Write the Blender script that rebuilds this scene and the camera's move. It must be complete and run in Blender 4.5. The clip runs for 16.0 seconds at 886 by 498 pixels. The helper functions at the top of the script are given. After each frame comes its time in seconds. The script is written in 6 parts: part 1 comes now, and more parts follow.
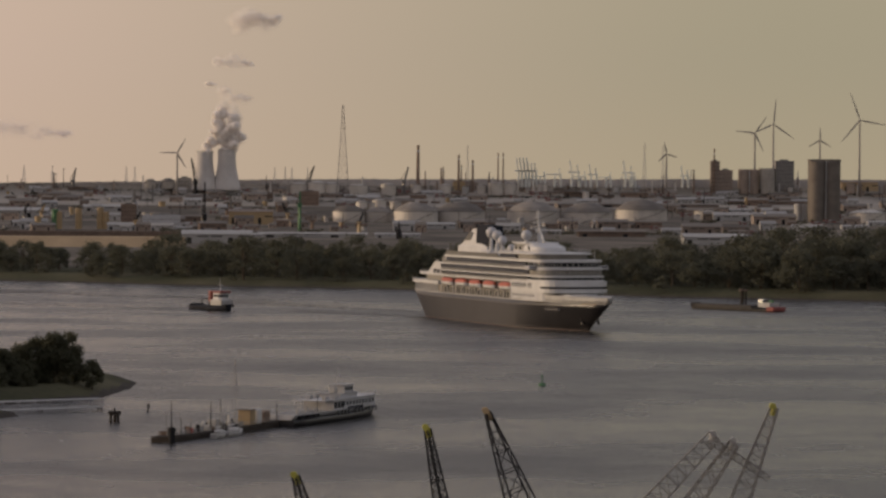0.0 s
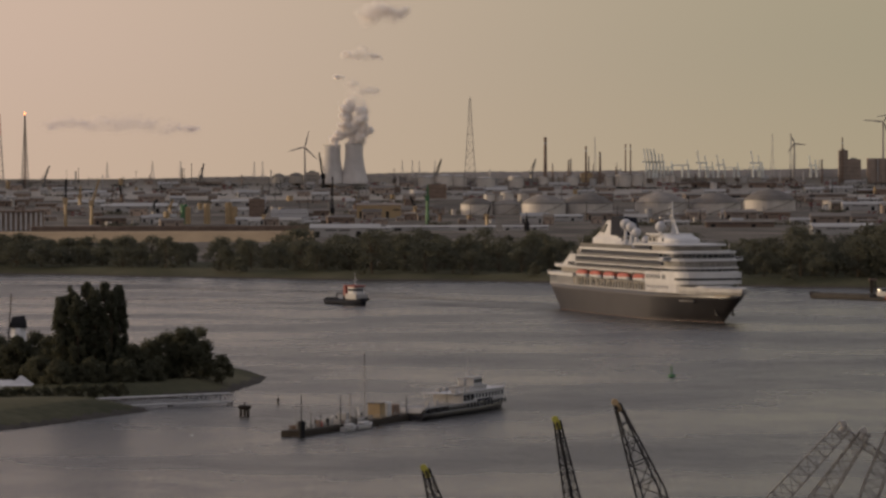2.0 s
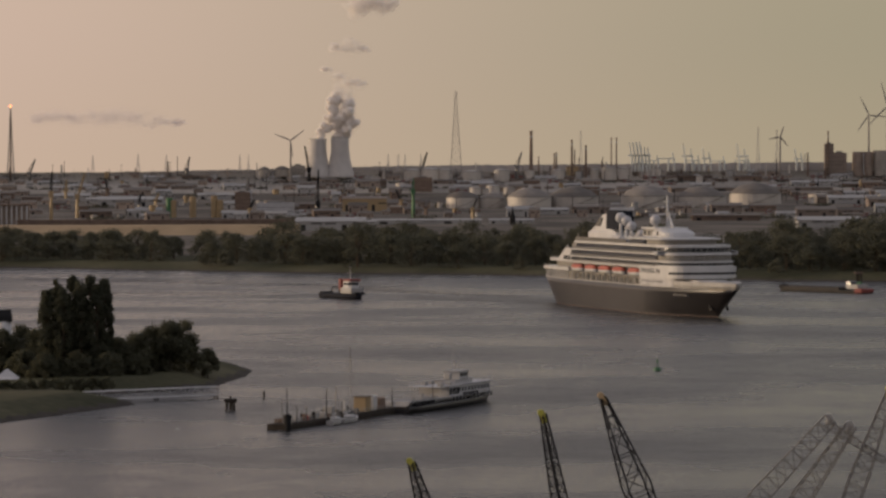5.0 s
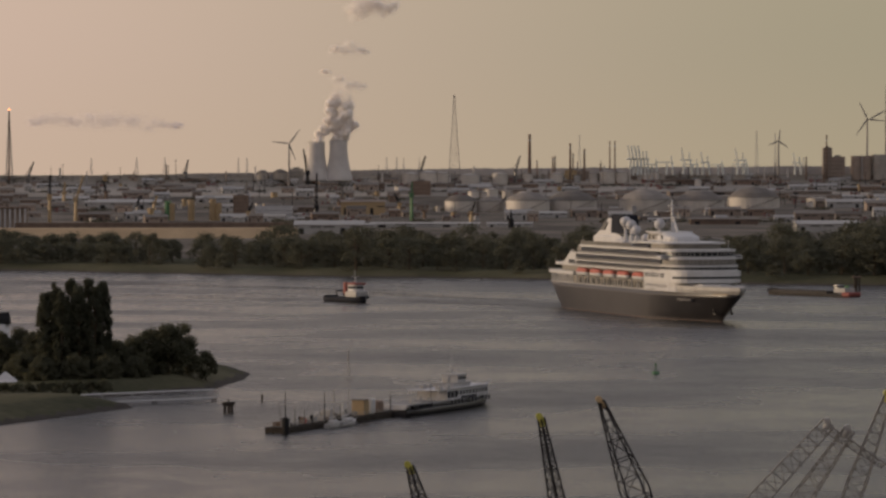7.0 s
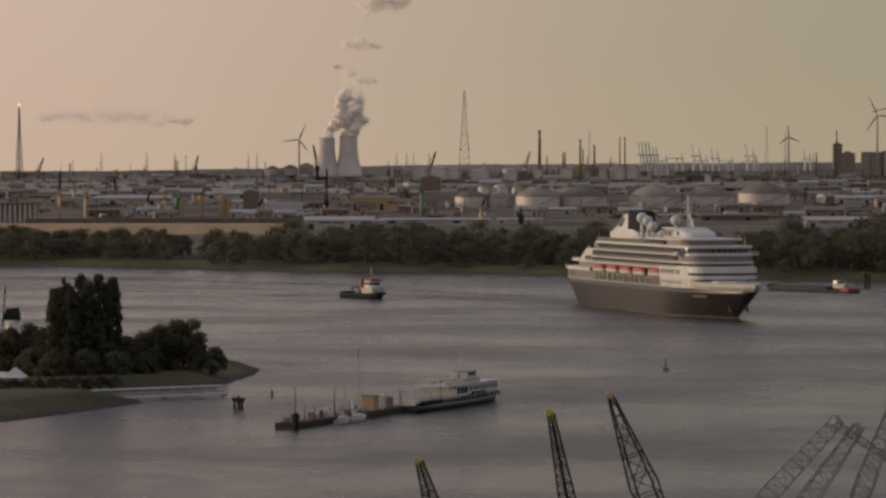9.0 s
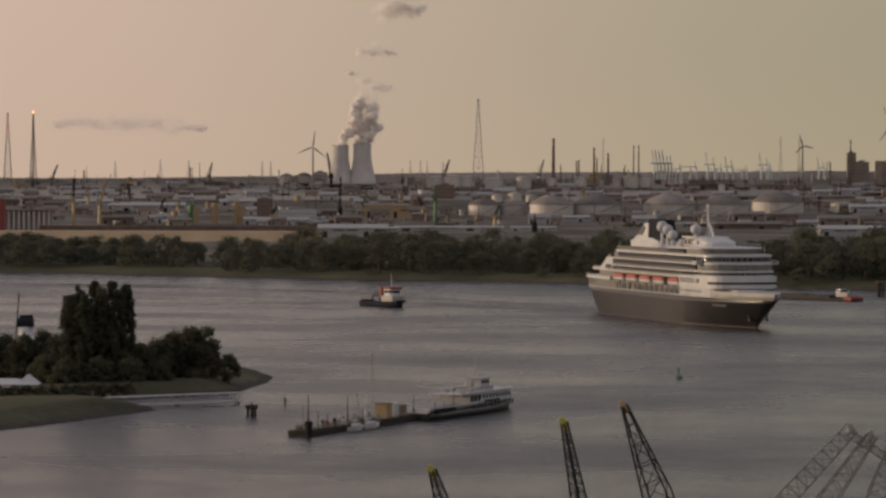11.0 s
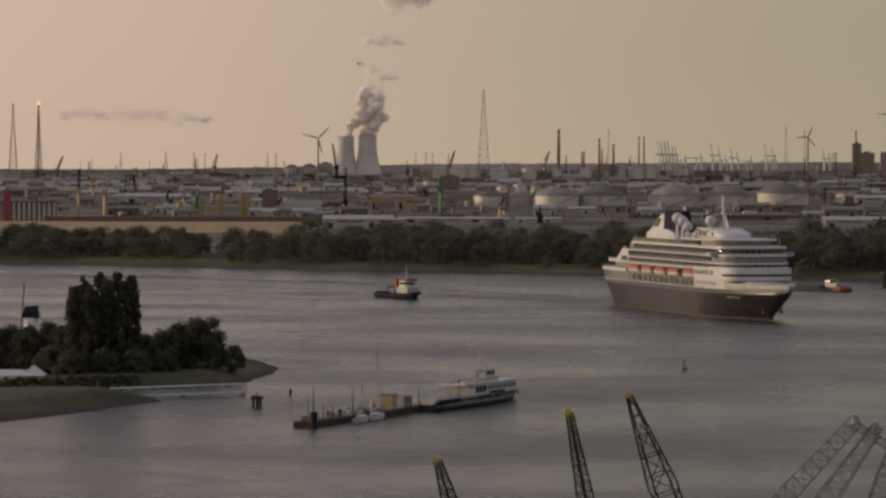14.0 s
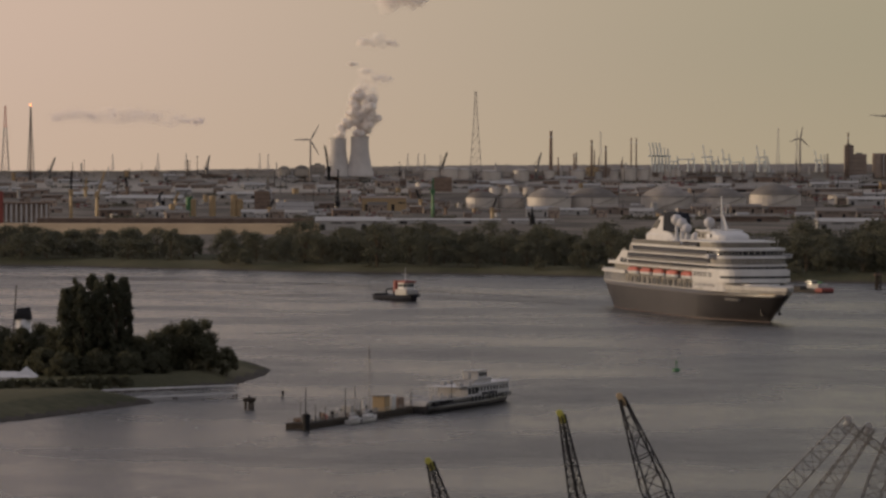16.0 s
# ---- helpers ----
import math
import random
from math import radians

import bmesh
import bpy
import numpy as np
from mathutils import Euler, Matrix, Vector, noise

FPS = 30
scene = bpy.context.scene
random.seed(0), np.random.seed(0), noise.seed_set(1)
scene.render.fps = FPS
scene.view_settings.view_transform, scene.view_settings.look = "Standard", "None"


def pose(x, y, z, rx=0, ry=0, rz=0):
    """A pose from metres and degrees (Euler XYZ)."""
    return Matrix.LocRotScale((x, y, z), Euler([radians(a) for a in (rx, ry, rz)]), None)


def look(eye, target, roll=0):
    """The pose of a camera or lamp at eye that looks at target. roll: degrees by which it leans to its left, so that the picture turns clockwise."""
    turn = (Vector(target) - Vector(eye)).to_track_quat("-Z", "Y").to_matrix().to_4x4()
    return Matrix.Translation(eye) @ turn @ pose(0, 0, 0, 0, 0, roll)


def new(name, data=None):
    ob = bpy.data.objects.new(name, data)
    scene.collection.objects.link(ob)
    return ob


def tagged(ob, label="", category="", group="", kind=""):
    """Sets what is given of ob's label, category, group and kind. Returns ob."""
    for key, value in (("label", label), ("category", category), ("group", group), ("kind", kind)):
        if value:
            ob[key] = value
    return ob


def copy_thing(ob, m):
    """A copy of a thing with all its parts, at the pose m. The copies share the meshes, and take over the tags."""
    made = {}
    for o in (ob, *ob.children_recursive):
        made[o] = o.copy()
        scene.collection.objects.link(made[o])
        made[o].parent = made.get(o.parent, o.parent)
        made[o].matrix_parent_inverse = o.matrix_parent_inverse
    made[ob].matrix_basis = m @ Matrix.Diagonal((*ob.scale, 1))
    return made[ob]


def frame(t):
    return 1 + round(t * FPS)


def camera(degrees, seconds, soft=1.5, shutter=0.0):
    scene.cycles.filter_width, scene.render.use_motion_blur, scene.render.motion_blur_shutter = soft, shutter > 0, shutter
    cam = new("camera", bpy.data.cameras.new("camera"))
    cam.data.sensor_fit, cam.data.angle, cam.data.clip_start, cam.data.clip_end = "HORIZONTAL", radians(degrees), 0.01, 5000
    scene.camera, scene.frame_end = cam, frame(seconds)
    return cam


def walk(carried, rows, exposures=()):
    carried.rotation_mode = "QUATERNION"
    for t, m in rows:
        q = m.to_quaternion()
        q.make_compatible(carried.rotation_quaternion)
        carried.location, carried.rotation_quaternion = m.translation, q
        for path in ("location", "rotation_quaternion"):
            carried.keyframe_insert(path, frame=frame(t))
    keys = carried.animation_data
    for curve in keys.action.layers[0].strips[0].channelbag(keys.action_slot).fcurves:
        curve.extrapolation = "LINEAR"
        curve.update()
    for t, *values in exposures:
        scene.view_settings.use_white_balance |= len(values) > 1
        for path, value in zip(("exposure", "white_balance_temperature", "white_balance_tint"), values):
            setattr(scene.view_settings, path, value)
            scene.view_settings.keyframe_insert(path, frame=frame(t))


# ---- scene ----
# Plan: a viewpoint 61 m over a wide tidal river looks +y; far bank about 2.1 km off, docks and a power station beyond.
EYE = 61.0
cam = camera(12.78, 16.0, soft=2.7)
HEADINGS = [(0, 2.1225, -1.0399, -0.3815), (0.5, 1.6580, -1.1615, -0.4153), (1, 1.1359, -1.0791, -0.1548), (1.5, 0.8511, -1.1297, -0.0356),
            (2, 0.2787, -1.1527, 0.1596), (2.5, 0.1431, -1.2540, 0.0502), (3, 0.1792, -1.3232, 0.1166), (3.5, 0.3248, -1.2702, 0.2714), (3.7, 0.3764, -1.2702, 0.255)]
HEADINGS += [(5.8, 0.506, -1.198, 0.15), (6, 0.5191, -1.1854, 0.1485), (6.5, 0.5451, -1.1899, 0.1324), (7, 0.5055, -1.1996, 0.0740), (7.5, 0.4551, -1.2156, 0.0502), (8, 0.3571, -1.2474, 0.0411), (8.2, 0.368, -1.265, 0.04), (10.3, 0.245, -1.162, 0.05),
             (10.5, 0.2067, -1.1323, 0.0386), (11, 0.1615, -1.1450, -0.0938), (11.5, 0.0435, -1.2117, 0.0951), (12, -0.0086, -1.2517, 0.0348)]
HEADINGS += [(12.5, 0, -1.2521, 0), (13, 0.0552, -1.2458, 0.1144), (13.5, 0.0636, -1.2393, -0.0160), (14, 0.0853, -1.2737, -0.0922),
             (14.5, 0.0992, -1.2964, -0.0773), (15, 0.1245, -1.2815, -0.0607), (15.5, 0.1399, -1.2645, -0.1058), (16, 0.1972, -1.2508, -0.0731)]
walk(cam, [(t, pose(0, 0, EYE, 90 + tilt, lean, -turn)) for t, turn, tilt, lean in HEADINGS], exposures=[(0, 0.0, 6500, 10), (16, 0.0, 6500, 10)])

# ---- light: a low evening sun from the left and a hazy warm sky ----
SUN_EL, SUN_AZ = 8.0, -80.0  # azimuth clockwise from +y
world = bpy.data.worlds.new("evening_sky")
scene.world = world
world.use_nodes = True
wn, wl = world.node_tree.nodes, world.node_tree.links
wn.clear()
sky = wn.new("ShaderNodeTexSky")
sky.sky_type, sky.sun_disc = "NISHITA", False
sky.sun_elevation, sky.sun_rotation = radians(SUN_EL), radians(SUN_AZ)
sky.altitude, sky.air_density, sky.dust_density, sky.ozone_density = 60, 1.0, 4.0, 0.6
# evening haze: warm and bright along the skyline, rosier towards the sun, greyer overhead
way = wn.new("ShaderNodeTexCoord")
axes = wn.new("ShaderNodeSeparateXYZ")
wl.new(way.outputs["Generated"], axes.inputs[0])


def blend(factor, a, b):
    m = wn.new("ShaderNodeMix")
    m.data_type = "RGBA"
    for socket, value in ((m.inputs[0], factor), (m.inputs[6], a), (m.inputs[7], b)):
        if isinstance(value, bpy.types.NodeSocket):
            wl.new(value, socket)
        else:
            socket.default_value = value
    return m.outputs[2]


def span(socket, lo, hi):
    r = wn.new("ShaderNodeMapRange")
    r.interpolation_type = "SMOOTHSTEP"
    r.inputs[1].default_value, r.inputs[2].default_value = lo, hi
    wl.new(socket, r.inputs[0])
    return r.outputs[0]


low = blend(span(axes.outputs[0], -0.16, 0.14), (0.68, 0.5, 0.405, 1), (0.395, 0.345, 0.245, 1))
warm = blend(0.22, low, (0.6, 0.44, 0.27, 1))
low = blend(span(axes.outputs[2], -0.005, 0.035), warm, low)
haze = blend(span(axes.outputs[2], 0.03, 0.4), low, (0.385, 0.368, 0.415, 1))
dim = blend(0.12, haze, (0, 0, 0, 1))
bg, bg_sky, both, wout = wn.new("ShaderNodeBackground"), wn.new("ShaderNodeBackground"), wn.new("ShaderNodeAddShader"), wn.new("ShaderNodeOutputWorld")
bg.inputs[1].default_value, bg_sky.inputs[1].default_value = 1.0, 0.02
wl.new(dim, bg.inputs[0])
wl.new(sky.outputs[0], bg_sky.inputs[0])
wl.new(bg.outputs[0], both.inputs[0])
wl.new(bg_sky.outputs[0], both.inputs[1])
wl.new(both.outputs[0], wout.inputs[0])
sun = new("sun", bpy.data.lights.new("sun", "SUN"))
sun.data.energy, sun.data.angle, sun.data.color = 2.0, radians(4.0), (1.0, 0.76, 0.52)
sd = Vector((math.sin(radians(SUN_AZ)) * math.cos(radians(SUN_EL)), math.cos(radians(SUN_AZ)) * math.cos(radians(SUN_EL)), math.sin(radians(SUN_EL))))
sun.matrix_world = look(sd * 300, (0, 0, 0))


# ---- materials ----
def mat(name, color, rough=0.6, metal=0.0, vary=0.25, size=2.0, bump=0.15, shift=0.0, grain=None, gloss=0.5):
    """A weathered surface: two scales of stain over the base colour, and fine relief. size: metres of the large stains."""
    m = bpy.data.materials.new(name)
    m.use_nodes = True
    n, l = m.node_tree.nodes, m.node_tree.links
    b = n["Principled BSDF"]
    b.inputs["Roughness"].default_value, b.inputs["Metallic"].default_value = rough, metal
    b.inputs["Specular IOR Level"].default_value = gloss if rough < 0.75 else 0.12
    tc = n.new("ShaderNodeTexCoord")
    big, fine = n.new("ShaderNodeTexNoise"), n.new("ShaderNodeTexNoise")
    big.inputs["Scale"].default_value, big.inputs["Detail"].default_value = 1 / size, 4
    fine.inputs["Scale"].default_value, fine.inputs["Detail"].default_value = grain or 12 / size, 6
    info = n.new("ShaderNodeObjectInfo")
    add = n.new("ShaderNodeMath")
    add.operation = "ADD"
    mul = n.new("ShaderNodeMath")
    mul.operation, mul.inputs[1].default_value = "MULTIPLY", 0.6
    l.new(tc.outputs["Object"], big.inputs["Vector"])
    l.new(tc.outputs["Object"], fine.inputs["Vector"])
    l.new(fine.outputs[0], mul.inputs[0])
    l.new(big.outputs[0], add.inputs[0])
    l.new(mul.outputs[0], add.inputs[1])
    r = n.new("ShaderNodeMapRange")
    r.inputs[1].default_value, r.inputs[2].default_value = 0.5, 1.1
    r.inputs[3].default_value, r.inputs[4].default_value = 1 - vary, 1 + vary * 0.6
    l.new(add.outputs[0], r.inputs[0])
    rnd = n.new("ShaderNodeMapRange")
    rnd.inputs[3].default_value, rnd.inputs[4].default_value = 1 - shift, 1 + shift
    l.new(info.outputs["Random"], rnd.inputs[0])
    both = n.new("ShaderNodeMath")
    both.operation = "MULTIPLY"
    l.new(r.outputs[0], both.inputs[0])
    l.new(rnd.outputs[0], both.inputs[1])
    mix = n.new("ShaderNodeVectorMath")
    mix.operation = "SCALE"
    mix.inputs[0].default_value = color
    l.new(both.outputs[0], mix.inputs["Scale"])
    l.new(mix.outputs[0], b.inputs["Base Color"])
    if bump:
        bp = n.new("ShaderNodeBump")
        bp.inputs["Strength"].default_value, bp.inputs["Distance"].default_value = bump, size * 0.02
        l.new(fine.outputs[0], bp.inputs["Height"])
        l.new(bp.outputs[0], b.inputs["Normal"])
    return m


def glow(name, color, power):
    m = bpy.data.materials.new(name)
    m.use_nodes = True
    b = m.node_tree.nodes["Principled BSDF"]
    b.inputs["Base Color"].default_value = (*color, 1)
    b.inputs["Emission Color"].default_value, b.inputs["Emission Strength"].default_value = (*color, 1), power
    return m


def foliage(name, color, vary=0.3):
    """Leaves: two-tone by leaf clump, a little light passes through."""
    m = bpy.data.materials.new(name)
    m.use_nodes = True
    n, l = m.node_tree.nodes, m.node_tree.links
    b = n["Principled BSDF"]
    b.inputs["Roughness"].default_value, b.inputs["Specular IOR Level"].default_value = 0.8, 0.12
    geo, info, rng, tint = n.new("ShaderNodeNewGeometry"), n.new("ShaderNodeObjectInfo"), n.new("ShaderNodeMapRange"), n.new("ShaderNodeVectorMath")
    add = n.new("ShaderNodeMath")
    add.operation = "ADD"
    l.new(geo.outputs["Random Per Island"], add.inputs[0])
    l.new(info.outputs["Random"], add.inputs[1])
    rng.inputs[2].default_value = 2.0
    rng.inputs[3].default_value, rng.inputs[4].default_value = 1 - vary, 1 + vary
    l.new(add.outputs[0], rng.inputs[0])
    tint.operation = "SCALE"
    tint.inputs[0].default_value = color
    l.new(rng.outputs[0], tint.inputs["Scale"])
    l.new(tint.outputs[0], b.inputs["Base Color"])
    passed, both = n.new("ShaderNodeBsdfTranslucent"), n.new("ShaderNodeMixShader")
    both.inputs[0].default_value = 0.5
    l.new(tint.outputs[0], passed.inputs["Color"])
    l.new(b.outputs[0], both.inputs[1])
    l.new(passed.outputs[0], both.inputs[2])
    l.new(both.outputs[0], n["Material Output"].inputs["Surface"])
    return m


def water_material(name="river_water", chop=1.0, body=(0.042, 0.041, 0.04)):
    m = bpy.data.materials.new(name)
    m.use_nodes = True
    n, l = m.node_tree.nodes, m.node_tree.links
    b = n["Principled BSDF"]
    b.inputs["Base Color"].default_value = (*body, 1)
    b.inputs["IOR"].default_value = 1.33
    tc = n.new("ShaderNodeTexCoord")

    def waves(scale, sx, sy, detail, turn=0.0):
        mp, nz = n.new("ShaderNodeMapping"), n.new("ShaderNodeTexNoise")
        mp.inputs["Scale"].default_value, mp.inputs["Rotation"].default_value = (sx, sy, 1), (0, 0, turn)
        nz.inputs["Scale"].default_value, nz.inputs["Detail"].default_value = scale, detail
        l.new(tc.outputs["Object"], mp.inputs[0])
        l.new(mp.outputs[0], nz.inputs["Vector"])
        return nz.outputs[0]
    # slicks and rippled patches, drawn out along the current
    broad, small = waves(0.014, 0.6, 0.8, 4, 0.5), waves(0.085, 1.0, 0.7, 4, 0.2)
    pm = n.new("ShaderNodeMix")
    pm.inputs[0].default_value = 0.2
    l.new(broad, pm.inputs[2])
    l.new(small, pm.inputs[3])
    patch = pm.outputs[0]
    r = n.new("ShaderNodeMapRange")
    r.inputs[1].default_value, r.inputs[2].default_value, r.inputs[3].default_value, r.inputs[4].default_value = 0.38, 0.64, 0.2, 0.36
    l.new(patch, r.inputs[0])
    l.new(r.outputs[0], b.inputs["Roughness"])
    rb = n.new("ShaderNodeMapRange")
    rb.inputs[1].default_value, rb.inputs[2].default_value, rb.inputs[3].default_value, rb.inputs[4].default_value = 0.38, 0.64, 0.4 * chop, 0.8 * chop
    l.new(patch, rb.inputs[0])
    ripple, swell = waves(0.55, 1, 1.6, 3, 0.3), waves(0.03, 1, 1.0, 2, 0.2)
    mix = n.new("ShaderNodeMath")
    mix.operation, mix.inputs[1].default_value = "MULTIPLY_ADD", 2.0
    l.new(swell, mix.inputs[0])
    l.new(ripple, mix.inputs[2])
    bp = n.new("ShaderNodeBump")
    bp.inputs["Distance"].default_value = 0.9
    l.new(rb.outputs[0], bp.inputs["Strength"])
    l.new(mix.outputs[0], bp.inputs["Height"])
    l.new(bp.outputs[0], b.inputs["Normal"])
    return m


def steam_material(name, color):
    """White droplets that scatter light; color carries the warm tint of the evening light."""
    m = bpy.data.materials.new(name)
    m.use_nodes = True
    b = m.node_tree.nodes["Principled BSDF"]
    b.inputs["Base Color"].default_value = (*color, 1)
    b.inputs["Roughness"].default_value, b.inputs["Specular IOR Level"].default_value = 1.0, 0.0
    n, l = m.node_tree.nodes, m.node_tree.links
    through_light, both = n.new("ShaderNodeBsdfTranslucent"), n.new("ShaderNodeMixShader")
    through_light.inputs["Color"].default_value = (*color, 1)
    both.inputs[0].default_value = 0.3
    l.new(b.outputs[0], both.inputs[1])
    l.new(through_light.outputs[0], both.inputs[2])
    l.new(both.outputs[0], n["Material Output"].inputs["Surface"])
    return m


M = {
    # wake body colour is raised to carry the bright sky reflection of the streaks
    "water": water_material(), "wake": water_material("wake_water_sky_sheen", 1.0, (0.13, 0.12, 0.115)), "steam": steam_material("steam", (1.0, 0.95, 0.9)), "cloud": steam_material("cloud", (0.95, 0.88, 0.88)),
    "white": mat("white_paint", (0.53, 0.525, 0.52), 0.5, vary=0.12, size=6, bump=0.03),
    "hull": mat("dark_hull_paint", (0.026, 0.024, 0.026), 0.4, vary=0.35, size=9, bump=0.02, gloss=0.6),
    "boot": mat("antifouling", (0.1, 0.05, 0.04), 0.6, vary=0.3, size=5),
    "glass": mat("dark_glazing", (0.03, 0.035, 0.04), 0.12, vary=0.3, size=3, bump=0),
    # grey for the ship's set-back walls, shade of the recesses put into the colour
    "balcony": mat("wall_grey_with_recess_shade", (0.25, 0.235, 0.21), 0.6, vary=0.25, size=4),
    "tinted": mat("tinted_balcony_glass", (0.13, 0.125, 0.11), 0.3, vary=0.3, size=4, bump=0),
    "dull_silo": mat("stained_dark_concrete", (0.17, 0.15, 0.13), 0.85, vary=0.3, size=10, grain=0.6),
    "teak": mat("teak_deck", (0.3, 0.22, 0.14), 0.7, vary=0.25, size=2),
    "orange": mat("orange_lifeboat_top", (0.42, 0.1, 0.06), 0.5, vary=0.15, size=3),
    "red": mat("red_paint", (0.42, 0.05, 0.03), 0.5, vary=0.25, size=3),
    "yellow": mat("yellow_crane_paint", (0.36, 0.34, 0.05), 0.5, vary=0.3, size=2),
    "amber": mat("ochre_steel", (0.36, 0.26, 0.14), 0.6, vary=0.3, size=5),
    "green": mat("green_paint", (0.05, 0.15, 0.06), 0.6, vary=0.25, size=4),
    # light turbine paint darkened, the backlit shade put into the colour
    "turbine": mat("turbine_backlit_grey", (0.22, 0.2, 0.19), 0.5, vary=0.1, size=10, bump=0),
    "dull_red": mat("dull_red_paint", (0.22, 0.055, 0.045), 0.7, vary=0.25, size=5),
    "soot": mat("matt_dark_blue_paint", (0.02, 0.022, 0.03), 0.8, vary=0.3, size=3, gloss=0.08),
    "barge_grey": mat("dull_dark_grey_paint", (0.075, 0.07, 0.066), 0.8, vary=0.35, size=4),
    "black": mat("black_steel", (0.022, 0.022, 0.024), 0.8, vary=0.3, size=3),
    "steel": mat("dull_grey_steel", (0.2, 0.19, 0.18), 0.5, 0.3, vary=0.3, size=3),
    "paint_white": mat("dull_white_paint", (0.47, 0.465, 0.47), 0.55, vary=0.25, size=3, bump=0.05),
    "paint_grey": mat("pale_grey_paint", (0.36, 0.35, 0.335), 0.6, vary=0.25, size=4),
    # skyline cranes and pylons: crane paint and steel paled to stand for haze
    "crane_paint": mat("hazed_crane_paint", (0.62, 0.64, 0.6), 0.6, vary=0.2, size=6),
    "hazed_zinc": mat("hazed_galvanised_steel", (0.5, 0.47, 0.43), 0.6, vary=0.2, size=6),
    "lattice": mat("galvanised_lattice", (0.19, 0.18, 0.17), 0.6, 0.1, vary=0.25, size=4),
    "concrete": mat("weathered_concrete", (0.36, 0.33, 0.29), 0.85, vary=0.3, size=12, grain=0.6),
    # lighter than the other concrete: haze over the far towers is in the colour
    "tower": mat("cooling_tower_concrete", (0.56, 0.53, 0.5), 0.85, vary=0.2, size=20, grain=0.5),
    "tank": mat("tank_paint", (0.5, 0.46, 0.41), 0.55, vary=0.22, size=10, bump=0.05, shift=0.2),
    "roof": mat("metal_roof", (0.21, 0.19, 0.17), 0.78, vary=0.3, size=12, shift=0.25),
    "wall": mat("shed_cladding", (0.26, 0.205, 0.165), 0.65, vary=0.3, size=10, shift=0.35),
    "brown": mat("brown_brickwork", (0.19, 0.14, 0.11), 0.8, vary=0.3, size=6, shift=0.2),
    "timber": mat("tarred_timber", (0.05, 0.042, 0.035), 0.8, vary=0.35, size=1.5),
    "sand": mat("sandy_embankment", (0.42, 0.31, 0.19), 0.9, vary=0.25, size=25, grain=0.8),
    "mud": mat("tidal_mud_and_stone", (0.06, 0.052, 0.044), 0.9, vary=0.4, size=5, bump=0.5),
    "bark": mat("bark", (0.09, 0.07, 0.05), 0.9, vary=0.3, size=1),
    # leaf tones lifted to carry haze, most on the far bank and beyond
    "leaf": foliage("broad_leaves", (0.105, 0.105, 0.07)),
    "bank_leaf": foliage("riverbank_haze_leaves", (0.12, 0.12, 0.088), 0.25),
    "poplar": foliage("poplar_leaves", (0.095, 0.098, 0.068)),
    "far_leaf": foliage("distant_haze_leaves", (0.12, 0.115, 0.09)),
    "canvas": mat("white_canvas", (0.5, 0.49, 0.49), 0.7, vary=0.1, size=3),
    "flame": glow("flare_flame", (1.0, 0.3, 0.08), 4),
    "lamp": glow("warm_lamp", (1.0, 0.75, 0.45), 3),
}


def land_material(name, tones):
    """Grass, fields and yard surfaces in patches."""
    m = bpy.data.materials.new(name)
    m.use_nodes = True
    n, l = m.node_tree.nodes, m.node_tree.links
    b = n["Principled BSDF"]
    b.inputs["Roughness"].default_value, b.inputs["Specular IOR Level"].default_value = 0.95, 0.08
    tc, big, fine, ramp = n.new("ShaderNodeTexCoord"), n.new("ShaderNodeTexNoise"), n.new("ShaderNodeTexNoise"), n.new("ShaderNodeValToRGB")
    big.inputs["Scale"].default_value, big.inputs["Detail"].default_value = 0.012, 6
    fine.inputs["Scale"].default_value, fine.inputs["Detail"].default_value = 0.35, 6
    e = ramp.color_ramp.elements
    e[0].position, e[0].color = 0.35, (*tones[0], 1)
    e[1].position, e[1].color = 0.7, (*tones[2], 1)
    mid = e.new(0.52)
    mid.color = (*tones[1], 1)
    mx = n.new("ShaderNodeMath")
    mx.operation, mx.inputs[1].default_value = "MULTIPLY_ADD", 0.35
    sub = n.new("ShaderNodeMath")
    sub.operation, sub.inputs[1].default_value = "SUBTRACT", 0.17
    for z in (big, fine):
        l.new(tc.outputs["Object"], z.inputs["Vector"])
    l.new(fine.outputs[0], mx.inputs[0])
    l.new(big.outputs[0], mx.inputs[2])
    l.new(mx.outputs[0], sub.inputs[0])
    l.new(sub.outputs[0], ramp.inputs[0])
    l.new(ramp.outputs[0], b.inputs["Base Color"])
    bp = n.new("ShaderNodeBump")
    bp.inputs["Strength"].default_value, bp.inputs["Distance"].default_value = 0.6, 0.5
    l.new(fine.outputs[0], bp.inputs["Height"])
    l.new(bp.outputs[0], b.inputs["Normal"])
    return m


M["land"] = land_material("rough_grass", ((0.04, 0.042, 0.024), (0.075, 0.072, 0.042), (0.12, 0.108, 0.068)))
# far ground and ridge lightened, distance haze put into the base colour
M["fields"] = land_material("far_fields_haze_tone", ((0.26, 0.24, 0.21), (0.34, 0.31, 0.27), (0.42, 0.38, 0.33)))
M["hillside"] = land_material("far_slope_haze_tone", ((0.19, 0.17, 0.15), (0.24, 0.215, 0.19), (0.3, 0.27, 0.24)))
M["yard"] = land_material("dock_yards", ((0.08, 0.072, 0.064), (0.13, 0.116, 0.1), (0.21, 0.185, 0.155)))


# ---- mesh helpers ----
def mesh_of(bm, name, material):
    me = bpy.data.meshes.new(name)
    bmesh.ops.recalc_face_normals(bm, faces=bm.faces)
    bm.to_mesh(me)
    bm.free()
    me.materials.append(M[material])
    return me


